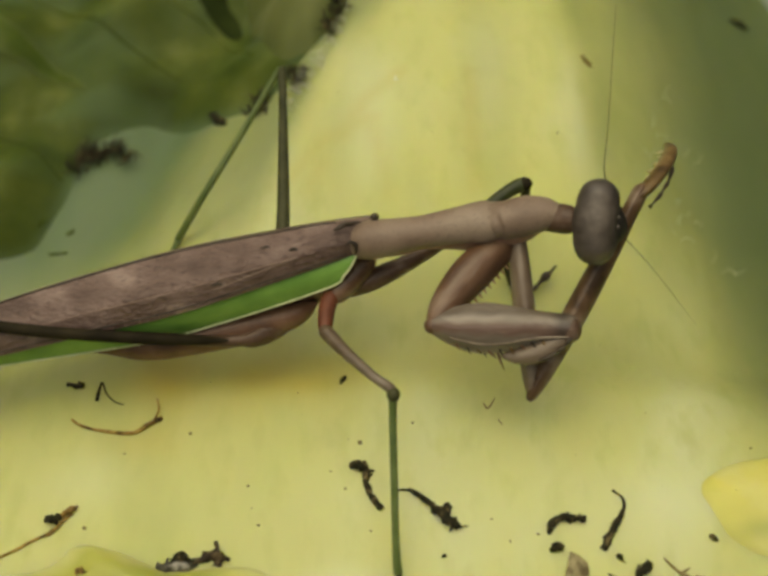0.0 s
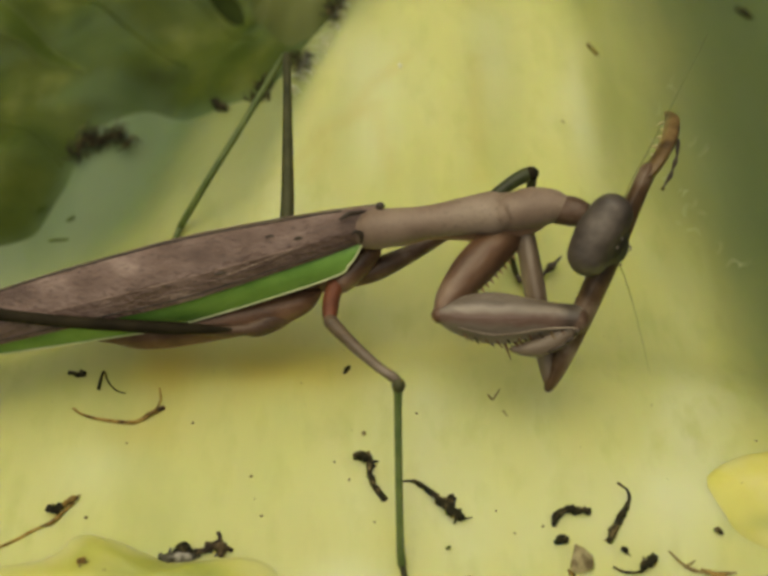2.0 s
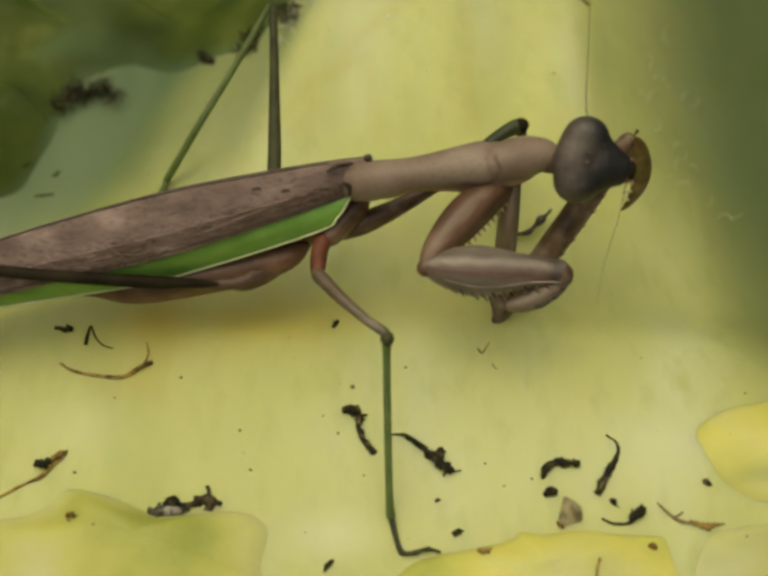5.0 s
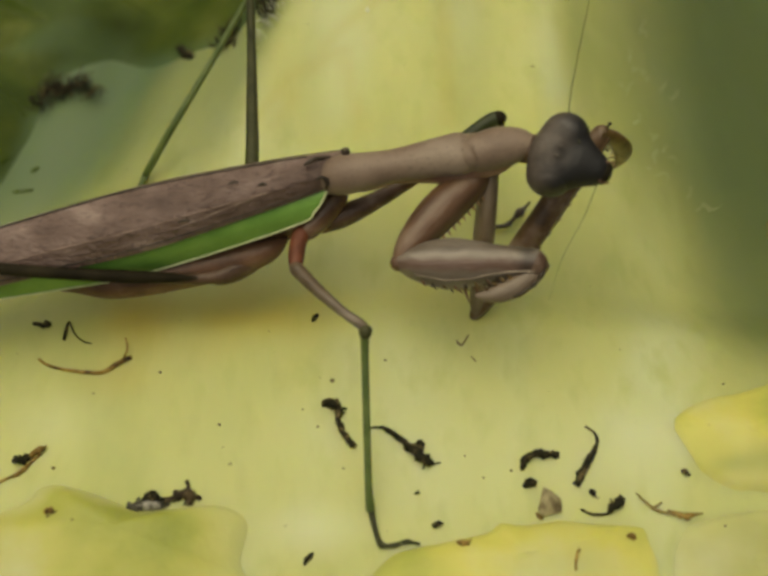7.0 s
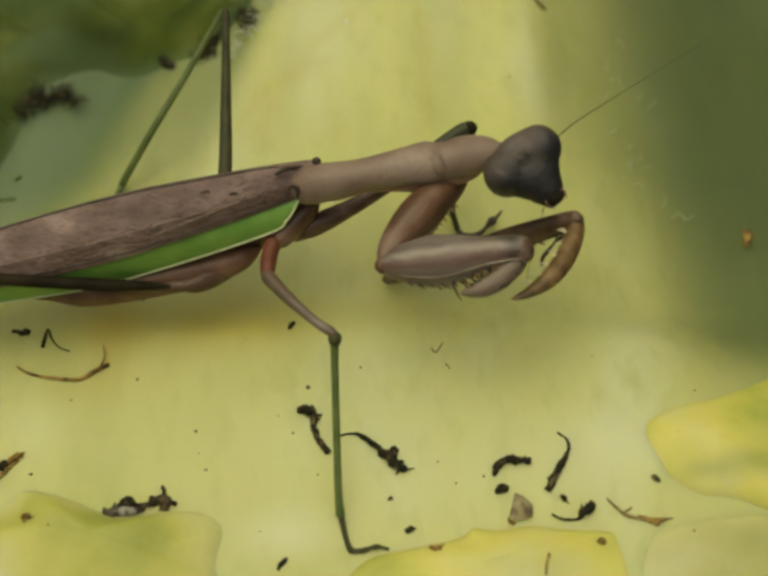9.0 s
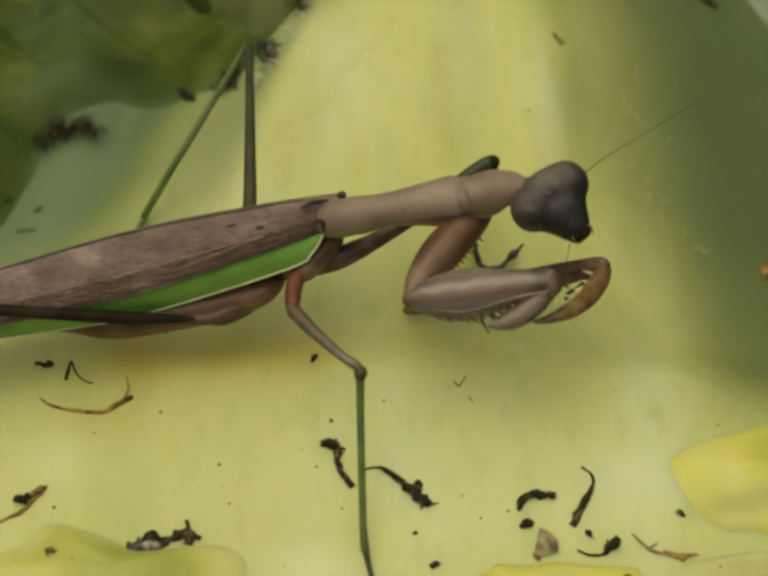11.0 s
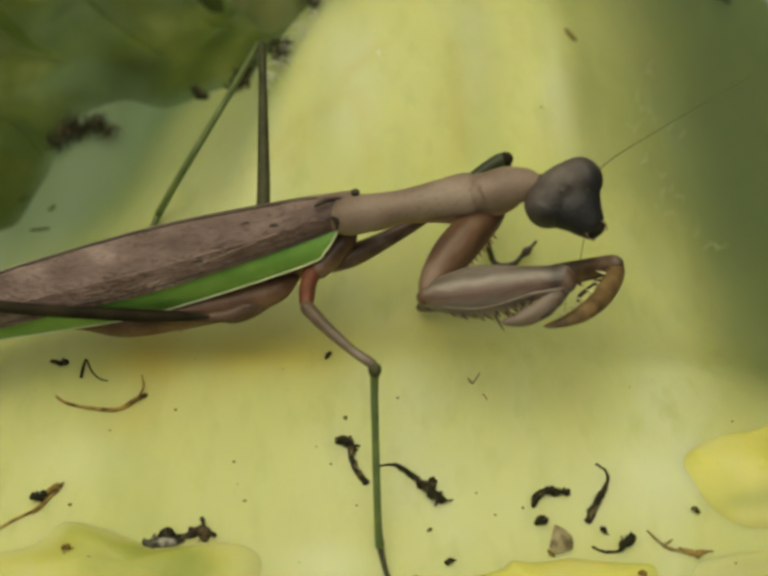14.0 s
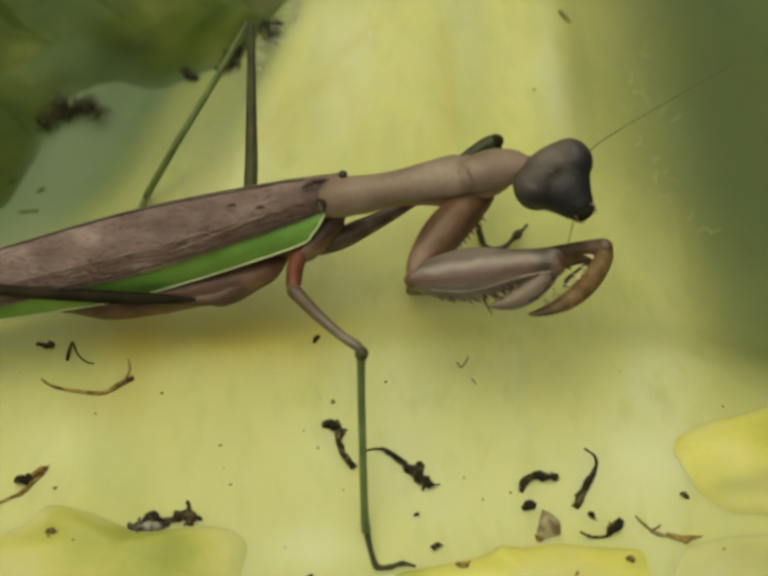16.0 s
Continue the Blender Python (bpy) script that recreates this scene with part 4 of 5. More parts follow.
    limb("middle_tarsus", [(12.25, 7.11, -1.02) + (0.3,), (12.83, 6.31, -1.18) + (0.42,), (13.94, 6.41, -1.32) + (0.26,), (15.03, 6.55, -1.18) + (0.36,), (15.85, 7.43, -1.08) + (0.24,), (16.58, 8.03, -0.64) + (0.58,), (17.18, 8.66, -0.72) + (0.24,), (17.95, 9.55, -0.58) + (0.14,)], DARK_CHITIN, "thin dark jointed foot", parent=t)
    # far hind leg
    limb("hind_femur", [(-17.10, -1.50, 10.00) + (0.8,), (-15.93, 3.07, 11.00) + (0.82,), (-15.20, 6.41, 11.50) + (0.80,), (-15.61, 15.56, 12.00) + (0.66,), (-16.23, 25.44, 12.00) + (0.52,), (-16.60, 30.28, 12.00) + (0.58,), (-16.73, 31.43, 12.00) + (0.45,)], OLIVE, "long olive brown thigh")
    t = limb("hind_tibia", [(-16.91, 31.27, 12.00) + (0.5,), (-18.04, 30.00, 11.00) + (0.38,), (-22.40, 23.89, 7.00) + (0.42,), (-26.70, 17.73, 3.50) + (0.45,), (-30.49, 14.33, -1.48) + (0.48,)], TIBIA_GREEN, "long slender green shin")
    limb("hind_tarsus", [(-30.49, 14.33, -1.48) + (0.4,), (-31.22, 12.60, -2.06) + (0.35,), (-32.50, 10.33, -2.57) + (0.28,)], TIBIA_GREEN, parent=t)
    # near hind leg
    limb("hind_coxa", [(-12.55, -0.17, 6.80) + (0.3,), (-14.16, -1.75, 6.60) + (1.3,), (-16.30, -3.44, 6.40) + (1.5,), (-18.09, -4.88, 6.70) + (1.2,), (-19.38, -5.43, 7.00) + (0.8,), (-20.01, -5.61, 7.10) + (0.3,)], DARK_RED, "reddish brown leg joint")
    limb("hind_trochanter", [(-17.27, -4.88, 6.70) + (0.2,), (-18.84, -5.37, 7.00) + (0.72,), (-21.45, -5.84, 7.50) + (0.68,), (-25.00, -6.40, 8.60) + (0.62,), (-28.40, -7.0, 9.90) + (0.6,), (-30.2, -7.15, 10.4) + (0.3,)], DARK_RED, "dark reddish brown leg joint")
    limb("hind_femur", [(-19.6, -5.8, 7.45) + (0.12,), (-22.3, -6.15, 8.1) + (0.42,), (-25.0, -6.5, 8.90) + (0.62,), (-28.40, -7.00, 10.00) + (0.72,), (-35.72, -7.65, 12.00) + (0.65,), (-40.61, -7.74, 13.00) + (0.65,), (-48.10, -7.31, 14.00) + (0.65,), (-48.63, -7.25, 14.00) + (0.6,)], BLACKISH, "long dark brown thigh")
    limb("hind_tibia", [(-48.54, -7.19, 14.00) + (0.55,), (-50.08, -7.65, 12.00) + (0.42,), (-55.49, -14.02, 6.00) + (0.4,), (-60.39, -19.62, 0.15) + (0.4,)], TIBIA_GREEN, "long slender green shin")


make_body()
pronotum = make_pronotum()
make_walking_legs()
TOWARD = Vector((0, -0.5, 0.866))
PIC = (Vector((1, 0, 0)), Vector((0, 0.866, 0.5)), TOWARD)

# near foreleg, folded
NEAR_A = (10.86, 3.65, 14.00)
NEAR_ROWS = [
    (0, (1.81, -7.27, 13.32), (15.97, -8.11, 13.95), (8.65, -10.51, 11.81)),
    (1.5, (1.91, -7.37, 13.90), (16.10, -7.61, 13.50), (8.96, -10.37, 11.18)),
    (3.5, (2.07, -7.49, 13.48), (16.25, -8.09, 13.18), (8.96, -10.57, 11.03)),
    (4.6, (1.8, -7.2, 13.48), (16.19, -7.32, 12.04), (8.95, -9.91, 9.83)),
    (7, (1.2, -6.45, 11.82), (15.78, -7.77, 13.75), (8.77, -10.77, 11.32)),
    (7.6, (1.4, -6.9, 13.25), (15.96, -8.00, 15.27), (9.07, -11.17, 12.73)),
    (8.2, (2.2, -7.5, 14.71), (16.53, -7.91, 17.23), (10.18, -11.78, 14.29)),
    (10.3, (2.89, -8.01, 15.49), (16.82, -7.74, 18.24), (10.45, -11.55, 15.28)),
    (16, (2.99, -8.06, 15.59), (16.92, -7.78, 18.34), (10.50, -11.54, 15.41)),
]
near_coxa = make_coxa(14.2, 1.15, COXA, "brown upper foreleg joint")
near_femur = make_femur(14.2, 1.13, FEMUR, "greyish brown spined raptorial thigh")
near_tibia, near_foot = make_tibia(7.2, 1.05, GREY_CHITIN, "greyish brown spined shin", 0.55, 0.0)

# far foreleg, which moves
LEG_A = (11.27, 4.02, 14.50)
LEG_ROWS = [
    (0, (12.73, -12.13, 6.69), (24.35, 6.15, 18.76), (29.54, 16.62, 14.62)),
    (0.6, (13.29, -12.12, 6.71), (23.99, 4.07, 22.11), (28.52, 14.8, 18.2)),
    (1.2, (14.56, -12.03, 6.9), (23.69, 4.81, 22.62), (28.04, 15.79, 19.21)),
    (1.8, (14.01, -12.09, 6.95), (23.13, 4.8, 22.65), (27.36, 16.0, 19.45)),
    (2.4, (14.08, -12.09, 6.98), (24.6, 6.49, 19.6), (29.27, 17.42, 16.08)),
    (2.8, (13.73, -12.1, 6.87), (23.81, 5.76, 20.94), (30.88, 14.75, 16.52)),
    (3.1, (13.57, -8.98, 2.26), (24.39, 7.14, 17.82), (31.81, 14.55, 11.5)),
    (3.4, (13.44, -7.6, 0.93), (23.71, 2.98, 20.99), (28.96, 1.8, 10.01)),
    (3.7, (12.71, -6.14, -0.29), (23.81, 4.98, 19.03), (25.44, -0.25, 8.01)),
    (4.1, (11.34, -6.09, -0.39), (22.92, 4.6, 18.91), (24.92, 1.61, 7.13)),
    (4.6, (10.66, -6.0, -0.44), (24.5, 8.44, 14.44), (26.45, 6.98, 2.36)),
    (6.8, (10.43, -5.32, -0.86), (23.54, 6.76, 16.57), (26.5, 10.76, 5.27)),
    (7.1, (10.37, -6.87, 0.2), (23.78, 7.84, 15.2), (27.86, 10.72, 3.96)),
    (7.4, (10.53, -6.27, -0.25), (23.86, 7.03, 16.09), (25.13, -0.6, 6.53)),
    (7.6, (10.29, -3.97, -1.6), (24.38, 10.36, 12.94), (23.71, -0.19, 6.46)),
    (7.8, (8.88, -3.24, -1.8), (20.82, 1.96, 19.3), (18.22, -7.76, 12.07)),
    (8, (6.28, -2.63, -1.46), (23.57, 2.14, 15.67), (17.57, -8.24, 12.47)),
    (8.2, (4.42, -1.41, -1.24), (23.37, 0.02, 14.69), (16.48, -10.29, 14.61)),
    (8.8, (3.56, -0.03, -1.25), (23.58, -1.01, 13.35), (16.57, -11.21, 14.22)),
    (10.3, (3.53, 0.34, -1.33), (23.55, -1.59, 13.18), (16.26, -11.54, 14.49)),
    (11, (3.4, 0.39, -1.27), (23.9, -1.97, 12.49), (15.92, -10.85, 15.83)),
    (16, (3.4, 0.39, -1.27), (23.64, -2.4, 12.77), (15.38, -11.49, 14.45)),
]
far_coxa = make_coxa(18.0, 0.80, GREY_CHITIN, "brown upper foreleg joint")
far_femur = make_femur(24.8, 0.80, DARK_AMBER, "amber brown spined raptorial thigh", True)
far_tibia, far_foot = make_tibia(12.4, 0.98, AMBER, "amber brown spined shin", 1.1)
head, first_antenna, second_antenna = make_head()
HEAD_ROWS = [
    (0, (19.53, 1.74, 19.50), (0.1, 0.99, 0), (0.55, -0.1, -0.82)),
    (0.6, (18.51, -0.01, 19.50), (0.3, 0.95, 0), (0.58, -0.25, -0.77)),
    (1.2, (18.28, -0.88, 19.50), (0.45, 0.88, 0), (0.5, -0.3, -0.81)),
    (1.8, (18.65, -1.31, 19.50), (0.5, 0.86, 0), (0.48, -0.3, -0.82)),
    (2.4, (18.66, -0.57, 19.50), (0.35, 0.93, 0), (0.5, -0.25, -0.83)),
    (2.8, (18.91, 1.17, 19.50), (0.12, 0.99, 0), (0.6, -0.1, -0.78)),
    (3.4, (18.68, 1.42, 19.50), (0.15, 0.98, 0), (0.72, -0.15, -0.66)),
    (4.1, (18.79, 2.12, 19.50), (0.2, 0.98, 0), (0.86, -0.2, -0.45)),
    (4.6, (18.69, 2.18, 19.50), (0.2, 0.98, 0), (0.92, -0.22, -0.3)),
    (6.8, (18.45, 1.74, 19.50), (0.36, 0.93, 0), (0.93, -0.36, 0.05)),
    (7.1, (18.53, 1.48, 19.50), (0.4, 0.91, 0), (0.91, -0.4, 0.05)),
    (7.4, (18.44, 0.98, 19.50), (0.5, 0.86, 0), (0.82, -0.5, 0.05)),
    (7.8, (18.23, 1.61, 19.50), (0.65, 0.76, 0), (0.74, -0.62, 0.05)),
    (8.2, (17.95, 1.68, 19.50), (0.74, 0.67, 0), (0.67, -0.74, 0.05)),
    (10.3, (18.2, 1.6, 19.50), (0.78, 0.62, 0), (0.62, -0.78, 0.05)),
    (16, (18.24, 1.72, 19.50), (0.79, 0.61, 0), (0.6, -0.79, 0.05)),
]


def picture(v):
    return sum((a * s for a, s in zip(PIC, v)), Vector())


def head_pose(place, eyes, mouth):
    x = picture(eyes).normalized()
    y = -picture(mouth)
    y = (y - x * x.dot(y)).normalized()
    m = Matrix((x, y, x.cross(y))).transposed().to_4x4()
    m.translation = Vector(place) * MM
    return m


def far_thigh_side(t):
    """The far thigh shows its narrow back at first and its broad side later."""
    return Vector((-0.2, -0.3, 0.9)).lerp(Vector((-0.8, 0.5, 0.3)), smooth(2.5, 3.6, t))


def far_shin_side(t):
    """Where the back of the far shin faces: towards the front at first, outwards once it is folded."""
    return Vector((0.4, -0.45, 0.78)).lerp(Vector((0.9, 0.1, -0.1)), smooth(2.6, 3.7, t))


def swing(pivot, axis, degrees):
    """A turn about a pivot (mm) of the part's own space."""
    p = Vector(pivot) * MM
    return Matrix.Translation(p) @ Matrix.Rotation(radians(degrees), 4, Vector(axis).normalized()) @ Matrix.Translation(-p)


# ---- hairs and crumbs on the leaf ----
def twig(name, pts, mat, label, group="", category="plant debris", wobble=0.9, n=44, seg=9):
    """pts: plan x, y, half thickness and, where given, lift."""
    bm = bmesh.new()
    line = [(*on_leaf(p[0], p[1], p[2] * 0.5 + (p[3] if len(p) > 3 else 0)), p[2] * 0.6) for p in pts]
    tube(bm, line, n, seg, wobble=wobble, craggy=True)
    # broken knobs and fibres along the thicker pieces
    rnd = random.Random(int(abs(pts[0][0] * 31 + pts[0][1] * 17) * 10))
    for a, b in zip(line, line[1:]):
        for k in range(2 if a[3] > 0.24 and wobble > 0.5 else 0):
            w, f, l = rnd.uniform(0, 6.28), rnd.random(), a[3] * rnd.uniform(0.9, 2.1)
            q = [u + (v - u) * f for u, v in zip(a, b)]
            tip = (q[0] + l * math.cos(w), q[1] + l * math.sin(w), q[2] + rnd.uniform(-0.2, 0.4) * l)
            tube(bm, [(*q[:3], 0.5 * q[3]), (*(0.5 * (u + v) for u, v in zip(q, tip)), rnd.uniform(0.2, 0.5) * q[3]), (*tip, 0.06)], 8, 6, wobble=0.9, craggy=True)
    return tagged(part(name, bm, mat), label, category, group)


DARK = "blackish dry plant crumb lying on the leaf"
CR = "dark crumbs on the leaf"
twig("plant_crumb", [(-6.9, -17.5) + (0.5,), (-5.7, -17.6) + (1.0,), (-5.0, -18.2) + (0.6,), (-5.1, -19.7) + (0.5,), (-4.4, -21.2) + (0.55,), (-3.2, -22.7) + (0.5,)], CRUMB, DARK, CR, wobble=0.9)
twig("plant_crumb", [(-2.1, -20.6) + (0.14,), (-0.8, -20.4) + (0.2,), (0.4, -20.8) + (0.4,), (1.9, -22.0) + (0.5,), (2.7, -22.9) + (0.7,), (3.8, -23.9) + (1.0,), (5.1, -25.0) + (0.6,)], CRUMB, DARK, CR, wobble=0.9)
twig("plant_crumb", [(3.7, -22.2) + (0.35,), (4.0, -22.6) + (0.6,), (3.9, -23.4) + (0.4,)], CRUMB, DARK, CR)
twig("plant_crumb", [(14.7, -25.7) + (0.4,), (15.2, -24.5) + (0.65,), (16.2, -23.9) + (0.6,), (17.6, -24.0) + (0.7,), (18.8, -24.2) + (0.5,)], CRUMB, DARK, CR)
twig("plant_crumb", [(22.0, -20.7) + (0.15,), (23.0, -21.5) + (0.2,), (23.1, -22.7) + (0.28,), (22.0, -24.6) + (0.6,), (21.1, -26.2) + (0.65,), (20.3, -27.4) + (0.6,)], CRUMB, DARK, CR)
twig("plant_crumb", [(14.7, -27.5) + (0.3,), (15.5, -27.1) + (0.75,), (16.1, -27.3) + (0.4,)], CRUMB, DARK, CR)
twig("plant_crumb", [(21.7, -28.0) + (0.35,), (22.0, -28.2) + (0.5,), (22.2, -28.6) + (0.35,)], CRUMB, DARK, CR)
twig("plant_crumb", [(20.6, -30.0) + (0.18,), (21.7, -30.5) + (0.25,), (23.3, -30.5) + (0.25,), (24.2, -29.7) + (0.7,), (25.2, -28.9) + (0.7,)], CRUMB, DARK, CR)
twig("plant_crumb", [(31.9, -25.7) + (0.3,), (32.3, -26.0) + (0.5,), (32.8, -26.2) + (0.25,)], CRUMB, DARK, CR)
twig("plant_crumb", [(5.1, -31.7) + (0.35,), (5.5, -31.3) + (0.5,), (5.8, -31.1) + (0.3,)], CRUMB, DARK, CR)
twig("plant_crumb", [(-35.1, -30.5) + (0.4,), (-34.6, -30.3) + (0.55,), (-34.2, -30.7) + (0.3,)], TWIG, "brown dry plant crumb lying on the leaf", CR)
twig("plant_crumb", [(25.1, -32.9) + (0.3,), (25.6, -33.0) + (0.5,), (26.0, -32.9) + (0.25,)], TWIG, "brown dry plant crumb lying on the leaf", CR)
twig("plant_crumb", [(3.2, -28.1) + (0.2,), (3.7, -27.9) + (0.3,)], CRUMB, DARK, CR)
twig("plant_crumb", [(7.5, -33.4) + (0.4,), (8.2, -33.6) + (0.5,), (8.7, -33.5) + (0.3,)], TWIG, "brown dry plant crumb lying on the leaf", CR)
twig("plant_crumb", [(-8.3, -6.9) + (0.3,), (-8.0, -6.4) + (0.5,), (-7.7, -5.8) + (0.3,)], CRUMB, DARK, CR)
twig("plant_crumb", [(-25.1, -29.3) + (0.5,), (-24.5, -28.6) + (1.0,), (-23.8, -28.9) + (0.7,), (-22.8, -29.0) + (0.4,)], CRUMB, DARK, CR, wobble=1.0)
twig("plant_crumb", [(-24.0, -29.0) + (0.3,), (-22.5, -28.8) + (0.6,), (-21.4, -28.3) + (0.85,), (-20.6, -28.4) + (0.95,), (-20.0, -28.5) + (0.5,), (-19.3, -28.6) + (0.3,)], DARK_TWIG, "brown shrivelled plant crumb lying on the leaf", CR, wobble=1.0)
twig("plant_crumb", [(-21.1, -26.7) + (0.3,), (-20.8, -27.3) + (0.4,), (-20.6, -28.4) + (0.6,), (-20.6, -29.4) + (0.3,)], DARK_TWIG, "brown shrivelled plant crumb lying on the leaf", CR)
twig("plant_crumb", [(-27.0, -29.4) + (0.4,), (-26.3, -29.7) + (0.85,), (-25.0, -29.6) + (0.9,), (-23.7, -29.5) + (0.65,), (-22.6, -29.2) + (0.2,)], GREY_FLAKE, "greyish dry flake lying on the leaf", CR, wobble=0.9)
twig("plant_crumb", [(-40.0, -23.9) + (0.4,), (-39.5, -24.2) + (0.8,), (-39.0, -24.1) + (0.8,), (-38.3, -23.7) + (0.5,)], CRUMB, DARK, CR)
twig("plant_crumb", [(-38.7, -23.9) + (0.4,), (-37.9, -23.4) + (0.5,), (-37.2, -22.9) + (0.55,), (-36.8, -22.8) + (0.3,)], TWIG, "brown dry plant crumb lying on the leaf", CR)
twig("plant_fibre", [(-46.5, -29.2) + (0.2,), (-42.8, -27.5) + (0.25,), (-41.3, -26.6) + (0.28,), (-40.1, -26.0) + (0.25,), (-39.1, -25.5) + (0.4,), (-38.0, -24.2) + (0.25,), (-37.1, -23.3) + (0.2,)], TWIG, "thin brown dry fibre lying on the leaf", CR, wobble=0.3)
twig("plant_fibre", [(-39.1, -12.1) + (0.25,), (-37.6, -13.0) + (0.25,), (-34.7, -13.7) + (0.3,), (-31.8, -13.8) + (0.35,), (-30.1, -12.8) + (0.45,), (-28.6, -11.9) + (0.4,)], TWIG, "thin brown curved fibre lying on the leaf", CR, wobble=0.3)
twig("plant_fibre", [(-29.6, -12.6) + (0.2, 0.3), (-29.0, -11.3) + (0.2, 0.8), (-29.4, -9.8) + (0.15, 0.6)], TWIG, "thin brown curved fibre lying on the leaf", CR, wobble=0.2)
twig("plant_crumb", [(-40.4, -7.6) + (0.25,), (-39.4, -7.9) + (0.35,), (-38.5, -8.0) + (0.5,), (-39.0, -7.3) + (0.25,)], CRUMB, DARK, CR)
twig("plant_fibre", [(-36.5, -9.8) + (0.35,), (-36.4, -8.4) + (0.3,), (-36.2, -7.5) + (0.2,), (-35.4, -9.0) + (0.16,), (-34.3, -10.0) + (0.14,), (-33.3, -10.3) + (0.12,)], CRUMB, "thin dark bent fibre lying on the leaf", CR, wobble=0.2)
twig("plant_fibre", [(-26.1, -1.5) + (0.14,), (-26.0, -2.6) + (0.2,)], CRUMB, "thin dark bent fibre lying on the leaf", CR)
twig("plant_fibre", [(8.4, -9.8) + (0.12,), (8.9, -10.5) + (0.14,), (9.8, -9.2) + (0.1,)], FAINT, "thin brown dry fibre lying on the leaf", CR)
twig("plant_fibre", [(10.0, -12.0) + (0.12,), (10.5, -12.7) + (0.12,)], FAINT, "thin brown dry fibre lying on the leaf", CR)
twig("plant_fibre", [(26.7, -28.2) + (0.15,), (28.3, -29.9) + (0.25,), (29.8, -30.4) + (0.3,), (31.6, -30.6) + (0.35,), (33.6, -30.3) + (0.15,)], FAINT, "thin brown dry fibre lying on the leaf", CR)
twig("plant_fibre", [(28.3, -29.9) + (0.2,), (29.3, -29.2) + (0.15,)], FAINT, "thin brown dry fibre lying on the leaf", CR)
twig("plant_crumb", [(-30.4, 45.1) + (0.5,), (-28.8, 42.5) + (1.0,), (-27.2, 40.1) + (0.5,)], CRUMB, DARK, CR)
twig("plant_crumb", [(-55.0, 27.0) + (0.3,), (-54.0, 28.1) + (0.35,)], DARK_GREEN, "dark green plant scrap lying on the leaf", CR)
twig("plant_crumb", [(-50.4, 25.3) + (0.3,), (-49.4, 26.1) + (0.3,)], DARK_GREEN, "dark green plant scrap lying on the leaf", CR)
twig("plant_crumb", [(-52.6, 22.2) + (0.25,), (-49.8, 22.2) + (0.3,)], DARK_GREEN, "dark green plant scrap lying on the leaf", CR)
twig("plant_crumb", [(56.8, 75.7) + (0.5,), (58.5, 75.2) + (0.8,), (60.0, 75.2) + (0.4,)], CRUMB, DARK, CR)
twig("plant_crumb", [(55.0, 16.7) + (0.7,), (54.8, 15.2) + (0.9,), (54.0, 13.5) + (0.5,)], TWIG, "brown dry plant crumb lying on the leaf", CR)
twig("plant_crumb", [(25.5, 48.7) + (0.3,), (26.3, 47.7) + (0.4,), (27.2, 47.3) + (0.2,)], TWIG, "brown dry plant crumb lying on the leaf", CR)


def tuft(places, lift, size, label):
    bm = bmesh.new()
    rnd = random.Random(int(size * 100) + len(places))
    for x, y in places:
        for k in range(13):
            a, l = rnd.uniform(0, 6.28), rnd.uniform(0.35, 1.25) * size
            p = on_leaf(x + rnd.uniform(-0.5, 0.5), y + rnd.uniform(-0.5, 0.5), lift * rnd.uniform(0.4, 1.0))
            q = (p[0] + l * math.cos(a), p[1] + l * math.sin(a), p[2] + rnd.uniform(-0.2, 0.7) * size)
            r = (p[0] + 0.5 * l * math.cos(a + 0.7), p[1] + 0.5 * l * math.sin(a + 0.7), p[2] + 0.3 * size)
            w = rnd.uniform(0.06, 0.17)
            tube(bm, [(*p, w), (*r, w * 0.9), (*q, 0.07)], 9, 6, wobble=0.9, craggy=True)
    tagged(part("debris_tuft", bm, CRUMB), label, "plant debris", CR)


tuft([(-50.7, 37.0), (-50.3, 38.8), (-49.8, 40.2), (-48.6, 39.4), (-47.6, 40.0), (-46.9, 39.6), (-45.6, 40.7), (-44.5, 41.2), (-43.6, 39.6)], 1.0, 2.2, "dark brown tuft of dry plant bits")
tuft([(-22.3, 38.6), (-21.9, 39.6), (-21.4, 40.5), (-21.1, 41.4)], 0.7, 1.9, "dark brown tuft of dry plant bits")
tuft([(-11.2, 57.1), (-10.4, 55.4), (-10.3, 53.4), (-11.1, 51.2), (-11.6, 49.6)], 1.5, 1.7, "dark brown tuft of dry plant bits")
tuft([(-16.9, 43.6), (-16.0, 42.2), (-15.2, 41.0), (-15.9, 39.9)], 0.8, 1.5, "dark brown tuft of dry plant bits")


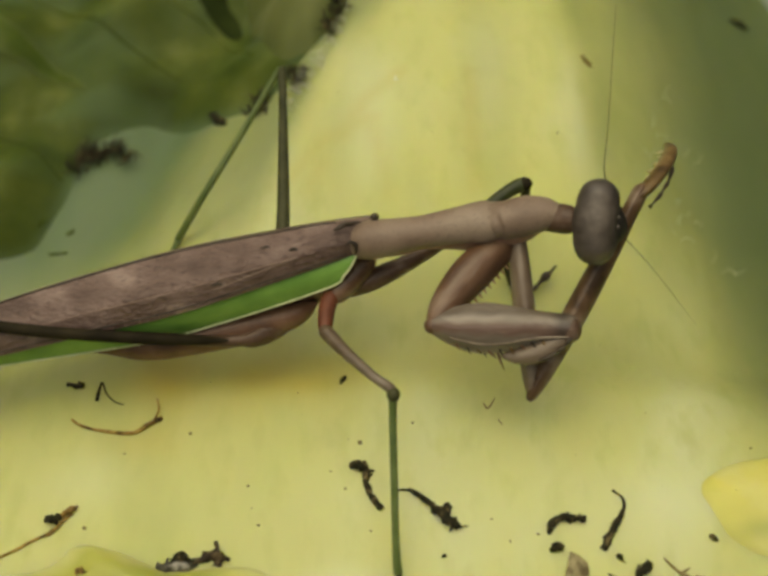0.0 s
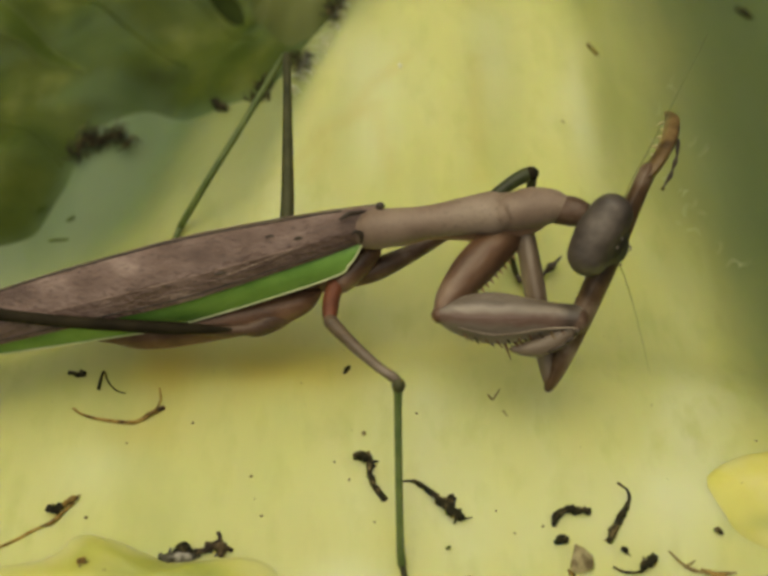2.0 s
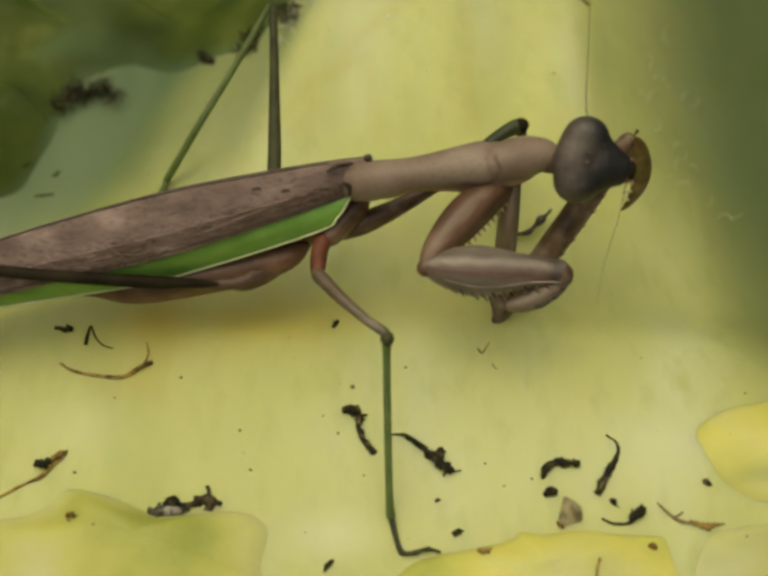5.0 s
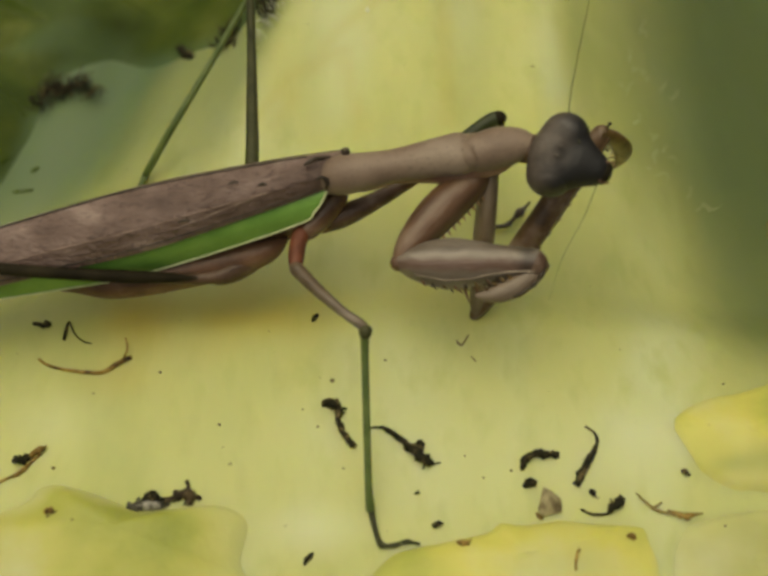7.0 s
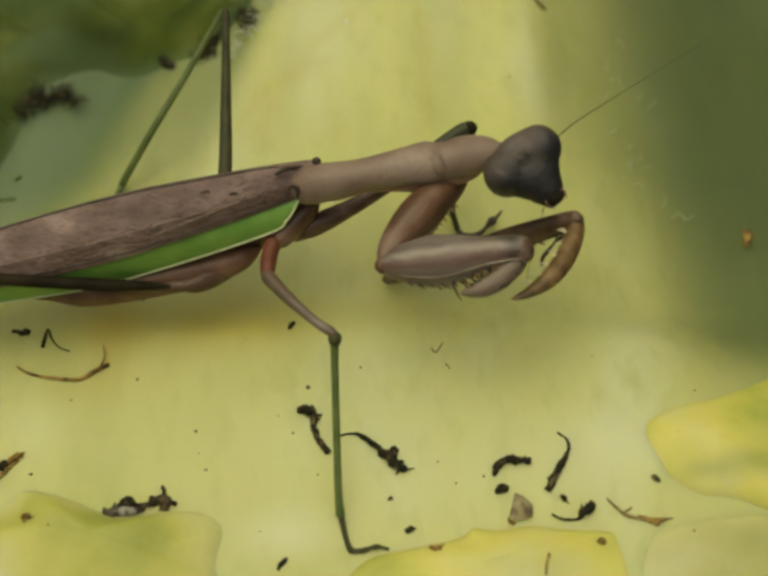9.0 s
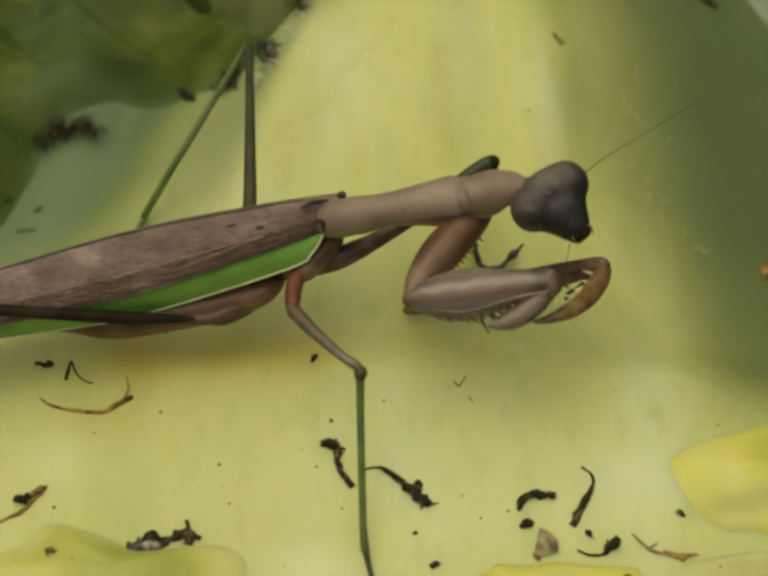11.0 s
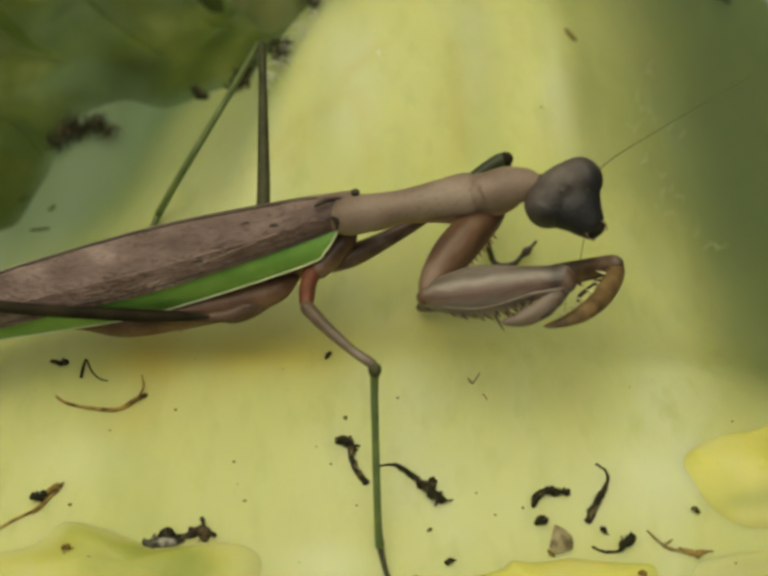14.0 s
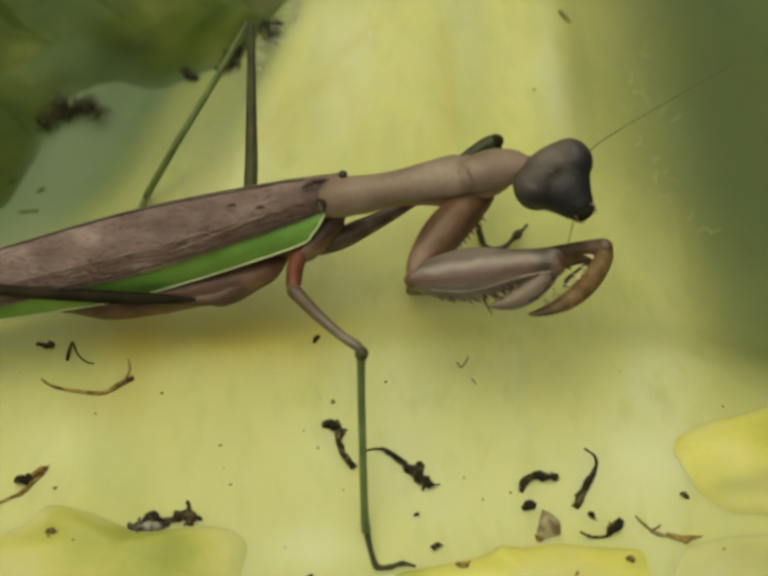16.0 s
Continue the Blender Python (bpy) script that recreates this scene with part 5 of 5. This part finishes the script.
def make_flake():
    bm = bmesh.new()
    corners = [(16.8, -27.7), (17.7, -28.2), (18.6, -28.9), (18.6, -29.5), (18.5, -30.3), (17.6, -30.5), (16.7, -30.7), (16.3, -30.6), (16.2, -29.9), (16.5, -28.8)]
    edge = [np.array(a) * (1 - k / 3) + np.array(b) * k / 3 for a, b in zip(corners, corners[1:] + corners[:1]) for k in range(3)]
    loops = [[bm.verts.new(Vector(on_leaf(e[0], e[1], h + 0.25 * math.sin(i * 0.7))) * MM) for i, e in enumerate(edge)] for h in (0.5, 0.2)]
    n = len(edge)
    for i in range(n):
        bm.faces.new((loops[0][i], loops[0][(i + 1) % n], loops[1][(i + 1) % n], loops[1][i]))
    bm.faces.new(loops[0]), bm.faces.new(loops[1])
    tagged(part("leaf_flake", bm, FLAKE), "small dry tan leaf flake on the yellow leaf", "plant debris", CR)


make_flake()
twig("plant_crumb", [(16.0, -30.2) + (0.15,), (16.3, -30.7) + (0.35,), (16.6, -31.0) + (0.2,)], TWIG, "brown dry plant crumb lying on the leaf", CR)
twig("plant_crumb", [(29.8, -30.1) + (0.2,), (30.8, -30.5) + (0.4,), (31.8, -30.7) + (0.5,), (32.6, -30.4) + (0.25,)], TWIG, "brown dry plant crumb lying on the leaf", CR)
twig("plant_crumb", [(-8.3, -35.6) + (0.25,), (-7.9, -34.9) + (0.4,), (-7.4, -34.4) + (0.25,)], CRUMB, DARK, CR)
twig("plant_fibre", [(19.2, -36.8) + (0.2,), (19.3, -35.6) + (0.28,), (19.7, -34.6) + (0.2,)], TWIG, "thin brown dry fibre lying on the leaf", CR)


def make_hairs():
    rnd = random.Random(5)
    spots = [(35.1, 39.3), (36.9, 37.5), (38.8, 37.6), (33.8, 32.9), (38.3, 25.9), (38.7, 24.0), (36.4, 18.9), (41.2, 35.3), (41.5, 15.4), (35.6, 28.4), (37.8, 21.1), (45.4, 15.0), (38.6, 45.5)]
    for x, y in spots:
        for k in range(2):
            a, l, c = rnd.uniform(-0.9, 1.6), rnd.uniform(0.8, 2.6), rnd.uniform(-2.2, 2.2)
            p = on_leaf(x + rnd.uniform(-1, 1), y + rnd.uniform(-1, 1), -0.1)
            pts = [(*p, 0.05)]
            for s in range(4):
                a += c * 0.3
                q = pts[-1]
                pts.append((q[0] + 0.25 * l * math.cos(a), q[1] + 0.25 * l * math.sin(a), q[2] + (0.35, 0.3, 0.1, -0.1)[s] * l * 0.5, 0.048 - 0.009 * s))
            part("hair", tube(bmesh.new(), pts, 12, 5), FINE_HAIR, large_leaf)
    for x, y in ((-8.9, 55.3), (-9.6, 52.1), (-10.2, 49.4), (-10.8, 47.3), (-11.5, 45.4), (-12.2, 43.5), (-12.9, 41.9), (-13.7, 40.4), (-14.3, 39.0), (-15.1, 37.8), (-15.9, 36.5), (-16.5, 35.1)):
        for k in range(5):
            p = on_leaf(x + rnd.uniform(-0.8, 0.8), y + rnd.uniform(-0.8, 0.8), -0.1)
            l = rnd.uniform(0.6, 1.9)
            part("hair", tube(bmesh.new(), [(*p, 0.06), (p[0] - 0.4 * l, p[1] + 0.2, p[2] + 0.6 * l, 0.05), (p[0] - l, p[1] + rnd.uniform(-0.5, 0.5) * l, p[2] + 0.7 * l, 0.03)], 9, 5), HAIR, large_leaf)


def make_specks():
    """Fine dark grains strewn over the leaf."""
    bm = bmesh.new()
    rnd = random.Random(12)
    known = [(-18.1, -20.1), (-16.6, -24.7), (-9.0, -18.2), (-7.3, -20.3), (-35.6, -25.0), (-25.2, -13.8), (-32.4, -16.3), (13.6, -25.7), (8.7, -23.9), (10.6, -26.4), (0.2, -12.2), (20.6, 32.6), (-38.5, 33.3), (38.8, -14.7), (-5.8, -14.6), (-4.4, -25.2), (-32.0, -31.5), (-34.7, -31.0), (25.4, -33.0), (35.6, -31.8)]
    for k in range(75):
        x, y = known[k] if k < len(known) else (rnd.uniform(-45, 45), rnd.uniform(-34, 48))
        r = rnd.uniform(0.14, 0.27) if k < len(known) else rnd.uniform(0.04, 0.11)
        ball(bm, on_leaf(x, y, 0.3 * r), (r, r * rnd.uniform(0.5, 1), r * 0.6), 7, 5)
    tagged(part("leaf_grains", bm, GRAIN), "tiny brown grains strewn over the yellow leaf", "debris", kind="stuff")


make_specks()
tagged(part("pale_grain", ball(bmesh.new(), on_leaf(*(-1.9, 41.1), 0.1), (0.22, 0.4, 0.2), 10, 8), HAIR), "tiny white grain stuck on the yellow leaf", "debris")
make_hairs()


def motions():
    walk(mantis, [(t, pose(x * MM, 0, z * MM)) for t, x, z in ((0, 0.42, 0), (4.7, 0.42, 0), (7.0, 0.4, 0), (7.5, 0.05, 0), (8.0, 0.35, 1.0), (8.2, -0.15, 0), (8.8, 0, 0), (10.3, 0, 0), (16, 0, 0))])
    for start, rows, limbs, sides in ((LEG_A, LEG_ROWS, (far_coxa, far_femur, far_tibia), (TOWARD, far_thigh_side, far_shin_side)),
                                      (NEAR_A, NEAR_ROWS, (near_coxa, near_femur, near_tibia), ((-0.75, 0.4, 0.3), lambda t: (0, 0.9, 0.45), lambda t: (0.6, -0.7, -0.35)))):
        walk(limbs[0], [(t, along(start, b, sides[0])) for t, b, c, d in rows])
        walk(limbs[1], [(t, along(b, c, sides[1](t))) for t, b, c, d in rows])
        walk(limbs[2], [(t, along(c, d, sides[2](t))) for t, b, c, d in rows])
    walk(head, [(t, head_pose(p, e, m)) for t, p, e, m in HEAD_ROWS])

    walk(far_foot, [(t, swing((6.0, 0.0, 0.85), (1, 0, 0), b) @ swing((7.6, -0.5, 1.9), (0, 0, 1), a)) for t, a, b in ((0, 5, 0), (2.8, 9, 0), (3.1, 8, 0), (3.3, 4, 60), (3.5, 0, 120), (3.7, 0, 180), (16, 0, 180))])
    walk(first_antenna, [(t, swing((1.6, -0.6, 2.0), (0, 0, 1), a)) for t, a in ((0, 0), (0.6, 13), (1.1, 18), (1.7, 2), (2.4, 4), (3, 0), (4, 12), (4.6, 14), (6.8, 16), (7.2, 15), (7.5, 0), (7.8, -4), (8.2, -2), (16, -2))])
    walk(second_antenna, [(t, swing((-1.2, -3.9, 1.4), (0, 0, 1), a) @ swing((-1.2, -3.9, 1.4), (-0.715, 0.70, 0), b)) for t, a, b in ((0, 0, 0), (3, 0, 0), (3.6, -25, -15), (4.2, -45, -30), (7.2, -45, -30), (8.2, 0, -70), (16, 0, -70))])
    walk(pronotum, [(t, swing((-5.0, 3.0, 14.5), TOWARD, a)) for t, a in ((0, -1.2), (1.5, -1.8), (3, -1.5), (4.6, -1.0), (7, -0.3), (8.2, 0.2), (10.3, 0.3), (16, 0.3))])


motions()
